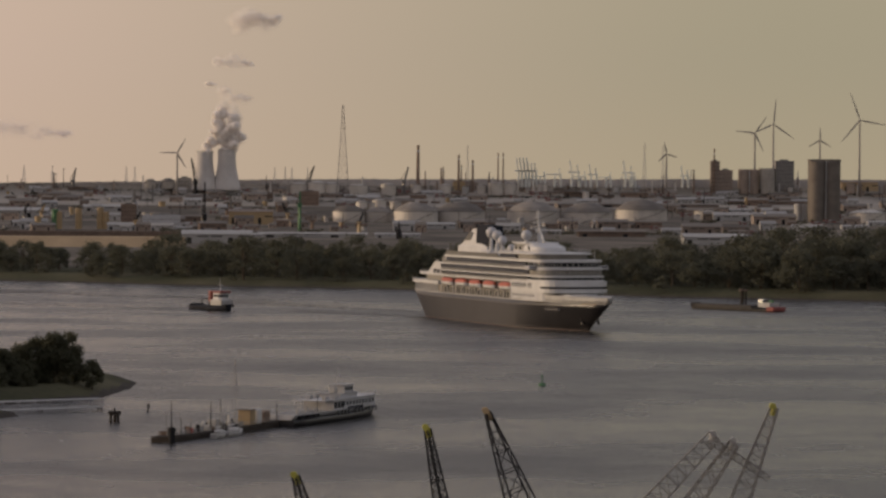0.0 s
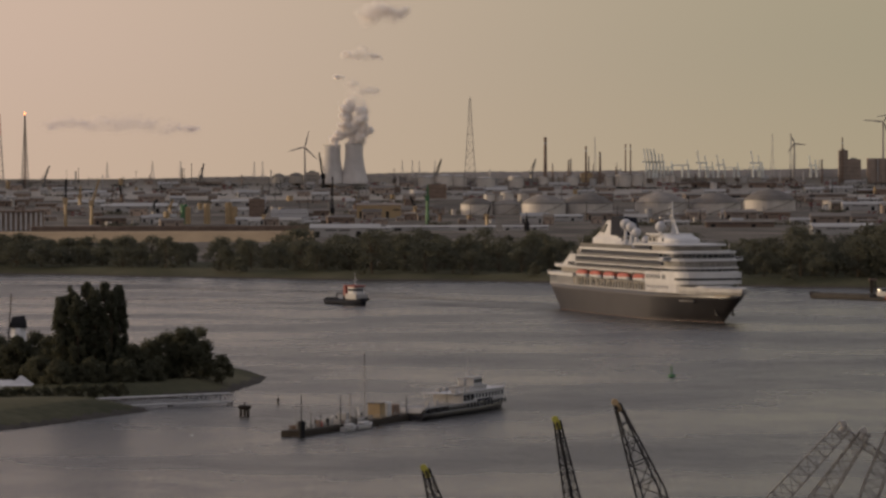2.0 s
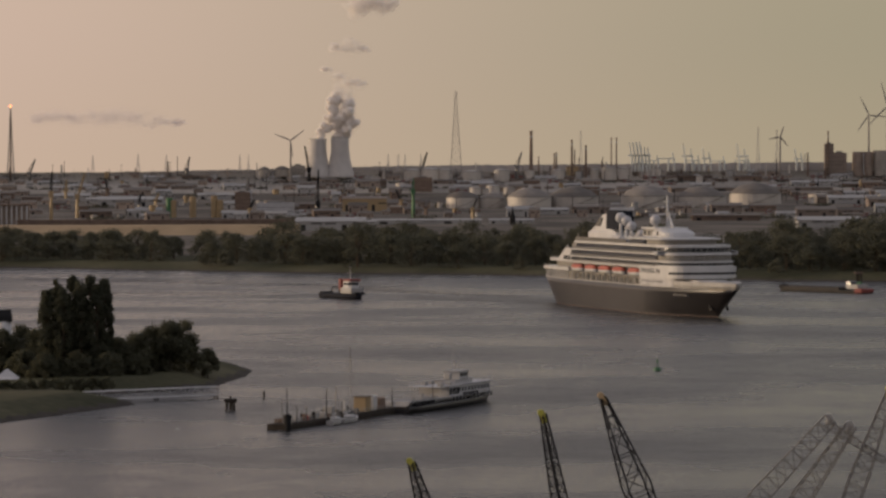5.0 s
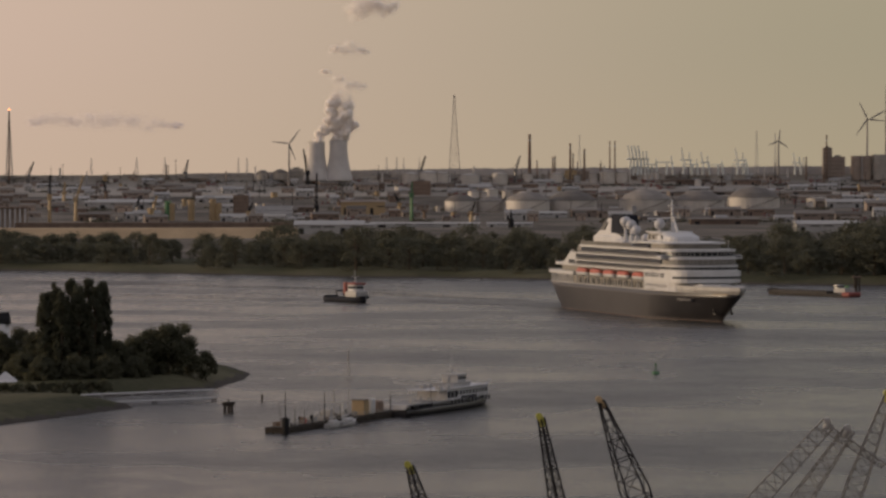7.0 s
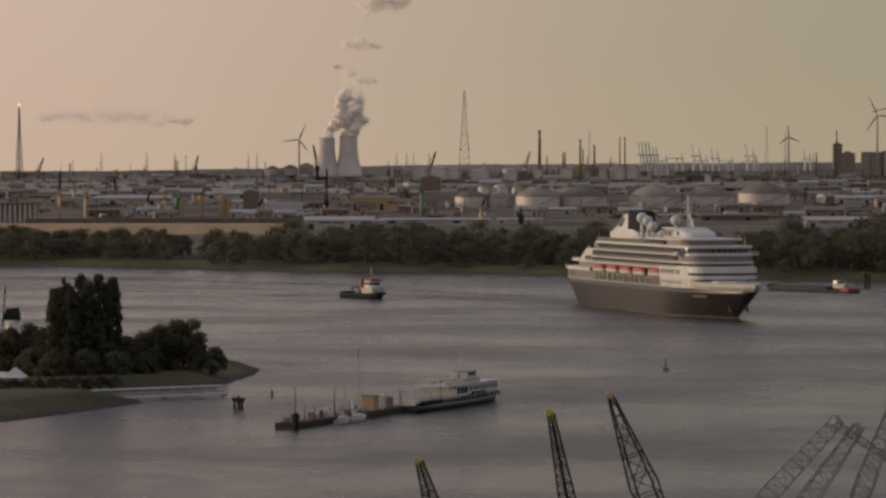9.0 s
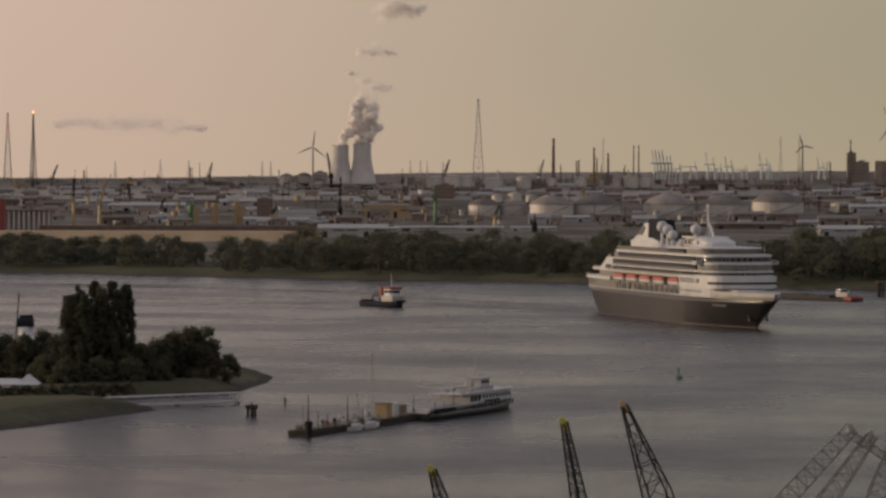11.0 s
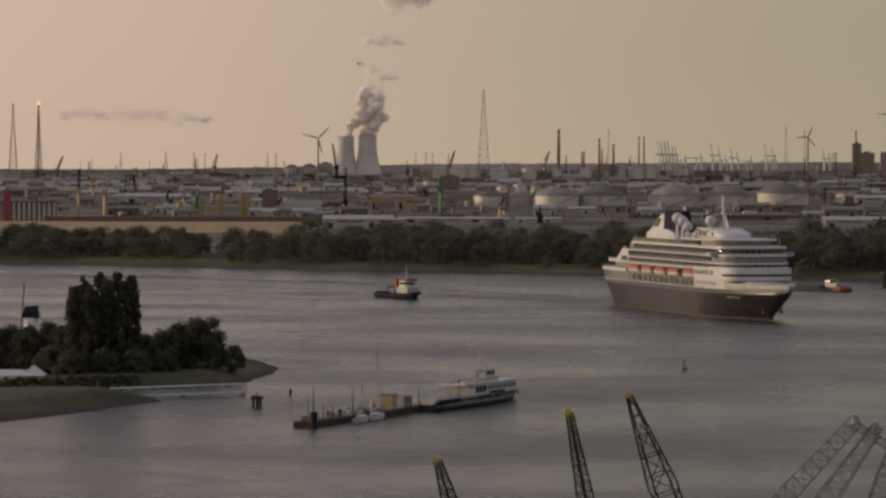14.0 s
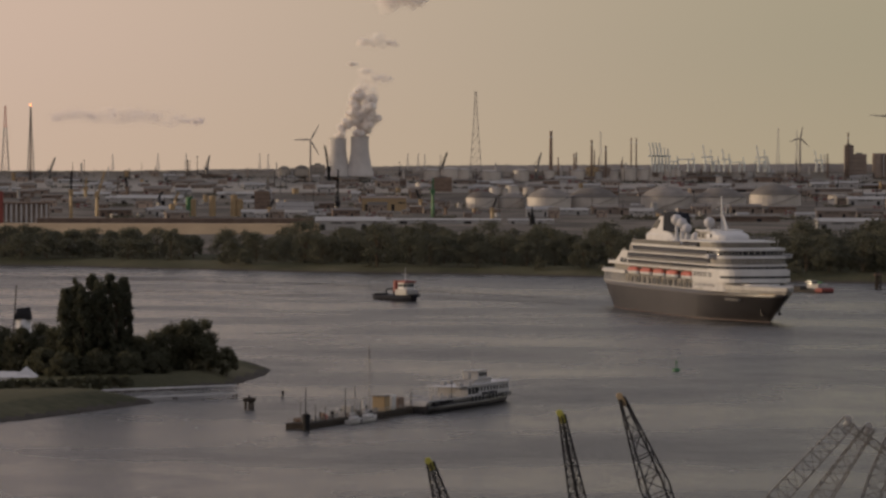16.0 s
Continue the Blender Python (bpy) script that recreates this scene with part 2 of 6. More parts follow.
def part(name, bm, material, parent=None, label="", smooth=False):
    me = mesh_of(bm, name, material)
    if smooth:
        for f in me.polygons:
            f.use_smooth = len(f.vertices) < 5 and (len(me.polygons) > 200 or abs(f.normal.z) < 0.75)
    ob = new(name, me)
    ob.parent = parent
    return tagged(ob, label)


def share(name, me, parent, m):
    ob = new(name, me)
    ob.parent = parent
    ob.matrix_basis = m
    return ob


def thing(name, m, label, category, group="", scale=1.0):
    ob = new(name)
    ob.empty_display_size = 0.1
    ob.matrix_basis = m @ Matrix.Diagonal((scale, scale, scale, 1))
    return tagged(ob, label, category, group)


def box(bm, x0, x1, y0, y1, z0, z1, bevel=0.0):
    v = [bm.verts.new((x, y, z)) for z in (z0, z1) for y in (y0, y1) for x in (x0, x1)]
    f = [bm.faces.new([v[i] for i in q]) for q in ((0, 2, 3, 1), (4, 5, 7, 6), (0, 1, 5, 4), (2, 6, 7, 3), (0, 4, 6, 2), (1, 3, 7, 5))]
    if bevel:
        bmesh.ops.bevel(bm, geom=list({e for a in f for e in a.edges}), offset=bevel, segments=1, affect="EDGES")
    return bm


def bar(bm, a, b, r0, r1=None, n=6):
    """A tapered round bar from a to b."""
    a, b = Vector(a), Vector(b)
    r1 = r0 if r1 is None else r1
    q = (b - a).to_track_quat("Z", "Y")
    rings = []
    for p, r in ((a, r0), (b, r1)):
        rings.append([bm.verts.new(p + q @ Vector((r * math.cos(2 * math.pi * i / n), r * math.sin(2 * math.pi * i / n), 0))) for i in range(n)])
    for i in range(n):
        bm.faces.new((rings[0][i], rings[0][(i + 1) % n], rings[1][(i + 1) % n], rings[1][i]))
    bm.faces.new(rings[0][::-1])
    bm.faces.new(rings[1])
    return bm


def lathe(bm, profile, n=24, x=0.0, y=0.0, cap=True):
    rings = [[bm.verts.new((x + r * math.cos(2 * math.pi * i / n), y + r * math.sin(2 * math.pi * i / n), z)) for i in range(n)] for r, z in profile]
    for a, b in zip(rings, rings[1:]):
        for i in range(n):
            bm.faces.new((a[i], a[(i + 1) % n], b[(i + 1) % n], b[i]))
    if cap:
        bm.faces.new(rings[0][::-1])
        bm.faces.new(rings[-1])
    return bm


def loft(bm, rings, closed=True):
    """Skins a row of equal rings; caps the ends."""
    vs = [[bm.verts.new(p) for p in r] for r in rings]
    k = len(vs[0])
    for a, b in zip(vs, vs[1:]):
        for i in range(k if closed else k - 1):
            bm.faces.new((a[i], a[(i + 1) % k], b[(i + 1) % k], b[i]))
    bm.faces.new(vs[0])
    bm.faces.new(vs[-1][::-1])
    return bm


def slab(bm, outline, z0, z1):
    """An upright prism on a plan outline."""
    return loft(bm, [[(x, y, z0) for x, y in outline], [(x, y, z1) for x, y in outline]])


def lattice(bm, a, b, w0, w1, bays, r, w_mid=None, legs=4, brace=0.5):
    """A braced mast or boom: legs along a taper from a to b, rungs and diagonals between."""
    a, b = Vector(a), Vector(b)
    q = (b - a).to_track_quat("Z", "Y")

    def ring(f):
        w = (w0 + (w1 - w0) * f) if w_mid is None else (w0 + (w_mid - w0) * f * 2 if f < 0.5 else w_mid + (w1 - w_mid) * (f - 0.5) * 2)
        return [a + (b - a) * f + q @ Vector((w * 0.7071 * math.cos(math.pi / legs + 2 * math.pi * i / legs), w * 0.7071 * math.sin(math.pi / legs + 2 * math.pi * i / legs), 0)) for i in range(legs)]
    rs = [ring(k / bays) for k in range(bays + 1)]
    for k in range(bays):
        for i in range(legs):
            j = (i + 1) % legs
            bar(bm, rs[k][i], rs[k + 1][i], r, n=4)
            bar(bm, rs[k][i], rs[k + 1][j] if k % 2 else rs[k + 1][i - 1], r * brace, n=3)
            bar(bm, rs[k + 1][i], rs[k + 1][j], r * brace, n=3)
    return bm


# ---- the far country: past 3.2 km drawn nearer and smaller, land raised to fit the camera's view ----
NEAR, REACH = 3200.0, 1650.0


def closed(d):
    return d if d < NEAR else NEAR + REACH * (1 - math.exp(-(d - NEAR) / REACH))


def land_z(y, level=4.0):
    """Height of the land by the plan distance y, raised past NEAR to fit the camera's view."""
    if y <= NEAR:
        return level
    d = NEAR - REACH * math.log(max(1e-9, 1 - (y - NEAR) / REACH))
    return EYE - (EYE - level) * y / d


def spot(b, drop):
    """A place on the land fitted to the camera's view: b and drop are view angles in 1/7000 rad to the right of +y and
    below the eye. Gives the place and metres per unit there.
    """
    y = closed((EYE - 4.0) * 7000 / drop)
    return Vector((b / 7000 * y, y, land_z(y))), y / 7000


def bank_y(x):
    """The far waterline."""
    return max(900.0, 2160 - 0.65 * x + 9 * math.sin(x / 47.0) + 5 * math.sin(x / 19.0 + 1))


# ---- ground and river ----
def build_ground():
    xs = sorted({round(s * v) for s in (-1, 1) for v in [*range(0, 700, 12), *range(700, 1500, 60), 1800, 2400, 3500, 5000]})
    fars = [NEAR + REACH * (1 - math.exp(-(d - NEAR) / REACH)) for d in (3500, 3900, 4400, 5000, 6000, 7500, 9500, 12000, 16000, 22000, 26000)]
    verts, faces = [], []
    for x in xs:
        yb = bank_y(x)
        wob = noise.noise((x * 0.03, 0, 0))
        col = [(-1500, 3.0), (300, 3.0), (596, 3.0), (600, 2.8), (601, -5.0), (max(700, yb - 60), -5.0), (yb - 6, -0.6), (yb + 1, 0.25), (yb + 4 + 2 * wob, 0.8), (yb + 12, 1.9),
               (yb + 24 + 4 * wob, 3.4), (yb + 36, 4.3), (yb + 60, 4.2), (yb + 100, 4.0), (yb + 200, 4.0), (yb + 380, 4.0)]
        last = max(col[-1][0] + 40, 2900)
        col += [(last, 4.0), (max(last + 30, 3200), 4.0)]
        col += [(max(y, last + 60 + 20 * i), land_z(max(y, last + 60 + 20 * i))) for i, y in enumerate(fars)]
        n = len(col)
        verts += [(x, y, z) for y, z in col]
    for i in range(len(xs) - 1):
        for j in range(n - 1):
            faces.append((i * n + j, (i + 1) * n + j, (i + 1) * n + j + 1, i * n + j + 1))
    me = bpy.data.meshes.new("ground")
    me.from_pydata(verts, [], faces)
    me.materials.append(M["land"])
    me.materials.append(M["mud"])
    me.materials.append(M["concrete"])
    me.materials.append(M["yard"])
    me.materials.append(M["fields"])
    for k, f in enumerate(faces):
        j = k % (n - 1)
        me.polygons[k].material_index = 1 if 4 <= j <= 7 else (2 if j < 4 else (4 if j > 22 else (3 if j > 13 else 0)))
    me.polygons.foreach_set("use_smooth", [True] * len(faces))
    tagged(new("ground", me), "grassy riverbank and dockland raised to meet the skyline in view", "ground", kind="structure")
    bm = bmesh.new()
    bmesh.ops.create_grid(bm, x_segments=4, y_segments=4, size=1)
    bmesh.ops.transform(bm, matrix=Matrix.Translation((0, 2200, 0)) @ Matrix.Diagonal((4990, 1620, 1, 1)), verts=bm.verts)
    tagged(part("water", bm, "water"), "wide grey-brown tidal river with slicks and ripples", "water", kind="structure")


SPIT = [(-520, 700), (-240, 835), (-150, 880), (-103, 918), (-88, 952), (-70, 1000), (-72, 1012), (-88, 1035), (-66, 1060), (-53, 1085), (-47, 1135), (-46.5, 1163), (-52, 1190), (-62, 1225),
        (-74, 1262), (-120, 1310), (-200, 1340), (-520, 1400)]


def build_spit():
    """A grassy tongue of land with a stony rim, reaching into the river."""
    nx, ny, x0, y0, step = 196, 300, -420.0, 740.0, 2.0
    poly = np.array(SPIT)
    seg = np.roll(poly, -1, 0) - poly
    X, Y = np.meshgrid(x0 + step * np.arange(nx), y0 + step * np.arange(ny), indexing="ij")
    P = np.stack([X.ravel(), Y.ravel()], 1)
    dist = np.full(len(P), 1e9)
    for q, g in zip(poly, seg):
        t = np.clip(((P - q) * g).sum(1) / (g ** 2).sum(), 0, 1)
        dist = np.minimum(dist, np.sqrt(((q + t[:, None] * g - P) ** 2).sum(1)))
    y1, y2 = poly[:, 1], np.roll(poly[:, 1], -1)
    cross = (y1 > P[:, None, 1]) != (y2 > P[:, None, 1])
    xi = poly[:, 0] + (P[:, None, 1] - y1) / np.where(y2 == y1, 1, y2 - y1) * seg[:, 0]
    inside = ((cross & (P[:, None, 0] < xi)).sum(1) % 2) == 1
    s = np.where(inside, dist, -dist)
    h = np.where(s < 0, np.maximum(-4, s * 0.4), np.minimum(3.2, 0.3 + s * 0.22))
    h += np.array([0.35 * noise.noise((p[0] * 0.06, p[1] * 0.06, 3)) for p in P]) * (s > 0)
    me = bpy.data.meshes.new("ground")
    me.from_pydata(np.c_[P, h].tolist(), [], [(i * ny + j, (i + 1) * ny + j, (i + 1) * ny + j + 1, i * ny + j + 1) for i in range(nx - 1) for j in range(ny - 1)])
    me.materials.append(M["land"])
    me.materials.append(M["mud"])
    for f in me.polygons:
        f.material_index = 1 if f.center.z < 0.9 + 0.5 * noise.noise((f.center.x * 0.2, f.center.y * 0.2, 9)) else 0
        f.use_smooth = True
    tagged(new("ground_spit", me), "grassy spit with a dark stony shore", "ground", kind="structure")


def build_near_quay():
    bm = box(bmesh.new(), -900, 900, 590, 599.5, 3.02, 3.9, 0.15)
    tagged(part("quay_edge", bm, "concrete"), "concrete coping along the quay", "quay", kind="structure")


def build_wakes():
    """Streaks of wake left on the river by the tug and the ship; reflected sky is put into their paler colour."""
    runs = (((-215, 1990), (-130, 1950), (-70, 1880), (-42, 1810)), ((-230, 1890), (-150, 1880), (-95, 1850), (-52, 1800)), ((-5, 1795), (20, 1775), (48, 1735), (66, 1700)), ((-260, 2130), (-140, 2060), (-60, 1990), (0, 1930)),
            ((-60, 1940), (0, 1880), (50, 1800), (70, 1740)))
    for k, run in enumerate(runs):
        rs = random.Random(k)
        for strand in range(4):
            left, right = [], []
            n = 40
            for i in range(n + 1):
                f = i / n * (len(run) - 1)
                j = min(int(f), len(run) - 2)
                f -= j
                x, y = (run[j][a] + (run[j + 1][a] - run[j][a]) * f for a in (0, 1))
                y += (strand - 1.5) * 9 + 7 * noise.noise((x * 0.02, strand * 3.1, k))
                w = (2.2 + 2.0 * noise.noise((x * 0.035, k, strand))) * math.sin(math.pi * i / n) ** 0.5 * rs.uniform(0.8, 1.1)
                left.append((x, y + w, 0.02 + 0.006 * strand + 0.03 * k))
                right.append((x, y - w, 0.02 + 0.006 * strand + 0.03 * k))
            me = bpy.data.meshes.new("wake")
            me.from_pydata(left + right, [], [(i, i + 1, n + 2 + i, n + 1 + i) for i in range(n)])
            me.materials.append(M["wake"])
            tagged(new("wake", me), "streak of wake on the river, sky sheen in its pale colour", "water", kind="structure")


build_ground()
build_wakes()
build_spit()
build_near_quay()


# ---- the cruise ship: local +x to the bow, origin at the stem on the waterline ----
def ship_hull(bm, z_of, top):
    rows = []
    #      x waterline, x deck, half beam, flare at the keel
    plan = [(-178, -189.5, 11.0, 0.86), (-172, -184, 12.6, 0.9), (-160, -170, 13.8, 0.94), (-140, -146, 14.4, 0.96), (-100, -100, 14.4, 1.0), (-68, -66, 14.4, 1.0), (-51, -48, 14.4, 0.97), (-48, -44, 14.35, 0.91), (-38, -32, 13.9, 0.77),
            (-26, -18, 12.6, 0.59), (-14, -3, 10.2, 0.4), (-6, 8, 6.9, 0.26), (-1.8, 16, 3.6, 0.18), (0.2, 21.5, 0.5, 0.12)]
    for xw, xd, half, fl in plan:
        pts = []
        for f in top:
            z = z_of(xd, f)
            k = max(0.0, min(1.0, z / 12.0))
            w = half * (fl + (1 - fl) * k ** 0.75)
            pts.append((xw + (xd - xw) * k ** 1.15, w, z))
        rows.append([(x, -w, z) for x, w, z in pts] + [(x, w, z) for x, w, z in reversed(pts)])
    return loft(bm, rows)


DECK = 11.1  # main deck over the water


def deck_outline(xa, xf, half, bulge, n=14):
    """A deck's plan: straight sides, square stern end, rounded front."""
    pts = [(xa, -half)]
    for i in range(n + 1):
        a = -math.pi / 2 + math.pi * i / n
        pts.append((xf + bulge * max(0, math.cos(a)) ** 0.8, half * math.copysign(abs(math.sin(a)) ** 0.7, math.sin(a))))
    pts.append((xa, half))
    return pts


def lifeboat(ship, x, y):
    boat = new("lifeboat")
    boat.parent = ship
    boat.matrix_basis = pose(x, y, 14.7)
    secs = [(-6.6, 0.5), (-5, 1.5), (-2, 1.9), (2, 1.9), (5, 1.45), (6.8, 0.35)]
    part("boat_hull", loft(bmesh.new(), [[(sx, w * c, 1.7 + 1.6 * s * (1 if s < 0 else 0.4)) for c, s in ((math.cos(a), math.sin(a)) for a in [math.pi + math.pi * i / 6 for i in range(7)])] for sx, w in secs]), "white", boat, smooth=True)
    part("canopy", loft(bmesh.new(), [[(sx * 0.96, w * 0.97 * math.cos(a), 1.7 + 1.7 * math.sin(a) * min(1, w / 1.2)) for a in [math.pi * i / 6 for i in range(7)]] for sx, w in secs]), "orange", boat, "faded orange canopy", smooth=True)
    inward = -1 if y > 0 else 1
    for dx in (-5.3, 5.3):
        bm = bar(bmesh.new(), (dx, inward * 1.9, -3.4), (dx, inward * 1.9, 3.7), 0.2)
        bar(bm, (dx, inward * 1.9, 3.7), (dx, -inward * 0.3, 3.9), 0.16)
        bar(bm, (dx, -inward * 0.2, 3.9), (dx, -inward * 0.1, 2.6), 0.05, n=4)
        part("davit", bm, "white", boat)
    tagged(boat, "white lifeboat with a faded orange canopy hung in davits")


def ship_stern(ship):
    """Open decks that step up from the stern to the accommodation."""
    for z0, z1, xa, half in ((14.9, 16.2, -189, 12.4), (18.6, 19.7, -179, 12.6)):
        bm = slab(bmesh.new(), [(xa, -half + 3), (xa + 2, -half), (-146, -14.5), (-146, 14.5), (xa + 2, half), (xa, half - 3)], z0, z1)
        part("stern_terrace", bm, "white", ship)
    # lowest house takes the darker tone: shade under the terrace, put into its colour
    for z0, z1, xa, half in ((11.1, 14.9, -180, 11.2), (16.2, 18.6, -172, 11.6), (19.7, 21.4, -166, 11.8), (21.4, 24.2, -156, 12.2), (24.2, 26.6, -150, 11.8)):
        part("stern_house", slab(bmesh.new(), [(xa, -half + 2), (xa + 1.5, -half), (-138, -half), (-138, half), (xa + 1.5, half), (xa, half - 2)], z0, z1), "tinted" if z0 < 12 else "balcony", ship)
    for sy in (-1, 1):
        y = sy * 14.0
        # the white wing plate that climbs to the upper decks
        rings = [[(x, y + o, z) for x, z in ((-163, 18.9), (-143, 18.9), (-143, 24.6), (-151, 24.6), (-156, 22.0))] for o in (-0.3, 0.3)]
        part("wing_plate", loft(bmesh.new(), rings), "white", ship, "white plate rising to the upper decks")
        win = mesh_of(box(bmesh.new(), -0.75, 0.75, -0.08, 0.08, -0.9, 0.9), "plate_window", "glass")
        for i in range(4):
            share("plate_window", win, ship, pose(-152 + 2.4 * i, sy * 14.34, 20.5))
        me = mesh_of(box(bmesh.new(), -0.22, 0.22, -0.22, 0.22, DECK, 14.95), "deck_pillar", "white")
        for i in range(12):
            x = -183 + 3.2 * i
            share("deck_pillar", me, ship, pose(x, sy * (12.2 + 2.0 * min(1, (x + 184) / 34)), 0))
        bm = bmesh.new()
        for z, x0, half in ((16.9, -187, 12.6), (20.4, -177, 12.6), (25.0, -151, 13.8), (25.5, -151, 13.8)):
            bar(bm, (x0, sy * half, z), (-146, sy * 14.2, z), 0.07, n=4)
            for i in range(14):
                f = i / 13
                bar(bm, (x0 + (-146 - x0) * f, sy * (half + (14.2 - half) * f), z - 1.2), (x0 + (-146 - x0) * f, sy * (half + (14.2 - half) * f), z), 0.06, n=4)
        part("stern_rail", bm, "paint_grey", ship)


def build_cruise_ship():
    ship = thing("cruise_ship", pose(116.8, 1571.7, 0, 0, 0, -73.5), "white cruise ship with dark blue hull under way", "ship")
    hull = part("hull", ship_hull(bmesh.new(), lambda x, f: -1.5 + f * (DECK + 1.5), [0, 0.12, 0.25, 0.4, 0.55, 0.7, 0.85, 1.0]), "hull", ship, "dark blue painted hull with a worn waterline", smooth=True)
    part("boot_topping", ship_hull(bmesh.new(), lambda x, f: -1.4 + f * 1.6, [0, 1.0]), "boot", hull, "dull red-brown boot topping at the waterline").matrix_basis = pose(-0.02, 0, 0) @ Matrix.Diagonal((1.0002, 1.003, 1, 1))
    # white bulwark drawn in grey, its shadow tone put into the paint
    part("sheer_band", ship_hull(bmesh.new(), lambda x, f: DECK - 0.02 + f * (0.5 if x < -50 else 0.5 + 2.3 * min(1, (x + 50) / 30)), [0, 0.5, 1.0]), "paint_grey", ship, "pale band and bulwark along the top of the hull")
    for sy in (-1, 1):
        bm = bmesh.new()
        bar(bm, (1.0, sy * 3.5, 3.6), (0.2, sy * 3.9, 6.0), 0.35)
        box(bm, 0.2, 2.4, sy * 3.5 - 0.3, sy * 3.5 + 0.3, 2.8, 3.7)
        part("anchor", bm, "barge_grey", hull, "grey anchor at the bow")
    bm = bmesh.new()
    for i in range(7):
        x = -18 + i * 1.6
        half = 10.2 + (12.6 - 10.2) * (-3 - x) / 14
        box(bm, x, x + 1.0, -half * 0.93 - 0.4, -half * 0.84, 8.0, 8.9)
    part("name_lettering", bm, "steel", hull, "grey bars of lettering on the bow")
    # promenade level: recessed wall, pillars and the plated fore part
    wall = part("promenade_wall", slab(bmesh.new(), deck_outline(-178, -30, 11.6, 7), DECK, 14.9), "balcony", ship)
    pillar = mesh_of(box(bmesh.new(), -0.2, 0.2, -0.2, 0.2, DECK + 0.4, 14.9), "deck_pillar", "paint_grey")
    door = mesh_of(box(bmesh.new(), -0.8, 0.8, -0.08, 0.08, 11.5, 13.8), "promenade_window", "glass")
    for i in range(26):
        for sy in (-1, 1):
            if i % 2:
                share("deck_pillar", pillar, ship, pose(-146 + 3.65 * i, sy * 13.9, 0))
            share("promenade_window", door, wall, pose(-144.3 + 3.65 * i, sy * 11.63, 0))
    plating = part("fore_plating", slab(bmesh.new(), deck_outline(-53, -24, 14.15, 11), DECK + 0.3, 14.95), "paint_white", ship, "pale plating with small windows")
    port = mesh_of(box(bmesh.new(), -0.45, 0.45, -0.1, 0.1, -0.55, 0.55, 0.1), "small_window", "glass")
    for i in range(10):
        for sy in (-1, 1):
            share("small_window", port, plating, pose(-50 + 2.7 * i, sy * 14.16, 13.4))
    # boat level
    part("boat_deck", slab(bmesh.new(), deck_outline(-147, -22, 13.4, 11), 14.6, 14.95), "paint_grey", ship)
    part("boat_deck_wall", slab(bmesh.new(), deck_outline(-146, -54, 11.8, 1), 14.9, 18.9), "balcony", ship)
    lounge = part("lounge_plating", slab(bmesh.new(), deck_outline(-53, -21.5, 14.4, 12), 14.9, 19.5), "white", ship, "white plated lounge front")
    win = mesh_of(box(bmesh.new(), -0.55, 0.55, -0.1, 0.1, 16.6, 18.5, 0.08), "lounge_window", "glass")
    for i in range(9):
        for sy in (-1, 1):
            share("lounge_window", win, lounge, pose(-50.4 + i * 2.55 + (1.3 if i > 6 else 0), sy * 14.42, 0))
    strip = [(-30, -13), *deck_outline(-30, -21.4, 14.46, 12)[2:-2], (-30, 13)]
    part("front_window", slab(bmesh.new(), strip, 16.5, 17.4), "glass", lounge, "dark strip of front windows")
    # accommodation tiers: floor, ceiling, after end, front at the sides, bulge of the front
    tiers = [(18.95, 21.35, -143, -24.5, 11.5), (21.35, 24.3, -143, -25, 10.5), (24.3, 27.3, -138, -26, 8.5), (27.3, 30.2, -69, -38, 10)]
    for k, (z0, z1, xa, xf, bulge) in enumerate(tiers):
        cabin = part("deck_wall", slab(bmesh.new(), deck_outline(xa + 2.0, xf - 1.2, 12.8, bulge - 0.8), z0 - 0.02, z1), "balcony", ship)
        pane = mesh_of(box(bmesh.new(), -1.15, 1.15, -0.06, 0.06, z0 + 0.75, z1 - 0.45), "cabin_window", "glass")
        screen = mesh_of(box(bmesh.new(), -0.07, 0.07, -0.8, 0.8, z0 + 0.1, z1 - 0.1), "balcony_partition", "paint_white")
        x = xa + 4.5
        while x < xf - 9:
            for sy in (-1, 1):
                share("cabin_window", pane, cabin, pose(x, sy * 12.82, 0))
                share("balcony_partition", screen, cabin, pose(x - 1.85, sy * 13.55, 0))
            x += 3.7
        # white edge of the deck above, thicker round the front
        thick = (0.5, 0.55, 0.9, 0.6)[k]
        part("deck_edge", slab(bmesh.new(), deck_outline(xa, xf, 14.4, bulge), z1 - 0.3, z1 - 0.3 + thick), "white", ship)
        if k < 3:
            front = deck_outline(xf - 9, xf, 14.36, bulge - 0.05)
            part("front_parapet", slab(bmesh.new(), front, z0 + 0.2, z0 + (1.0, 0.6, 0.75)[k]), "white" if k != 1 else "paint_grey", ship)
            glazing = deck_outline(xf - 6, xf - 0.5, 14.0, bulge - 0.5)
            part("front_window", slab(bmesh.new(), glazing, z0 + 0.9, z1 - 0.35), "glass" if k != 1 else "balcony", cabin, "dark strip of front windows")
            post = mesh_of(bar(bmesh.new(), (0, 0, z0 + 0.7), (0, 0, z1 - 0.2), 0.14, n=4), "window_mullion", "paint_grey")
            for p, q in zip(glazing[1:-2], glazing[2:-1]):
                for f in (0.0, 0.5):
                    share("window_mullion", post, cabin, pose(p[0] + (q[0] - p[0]) * f, p[1] + (q[1] - p[1]) * f, 0))
        for sy in (-1, 1):
            glassy = box(bmesh.new(), xa + 0.2, xf - 9, sy * 14.28 - 0.05, sy * 14.28 + 0.05, z0 + 0.4, z0 + 1.1)
            part("balustrade", glassy, "tinted", ship, "grey glazed balcony front")
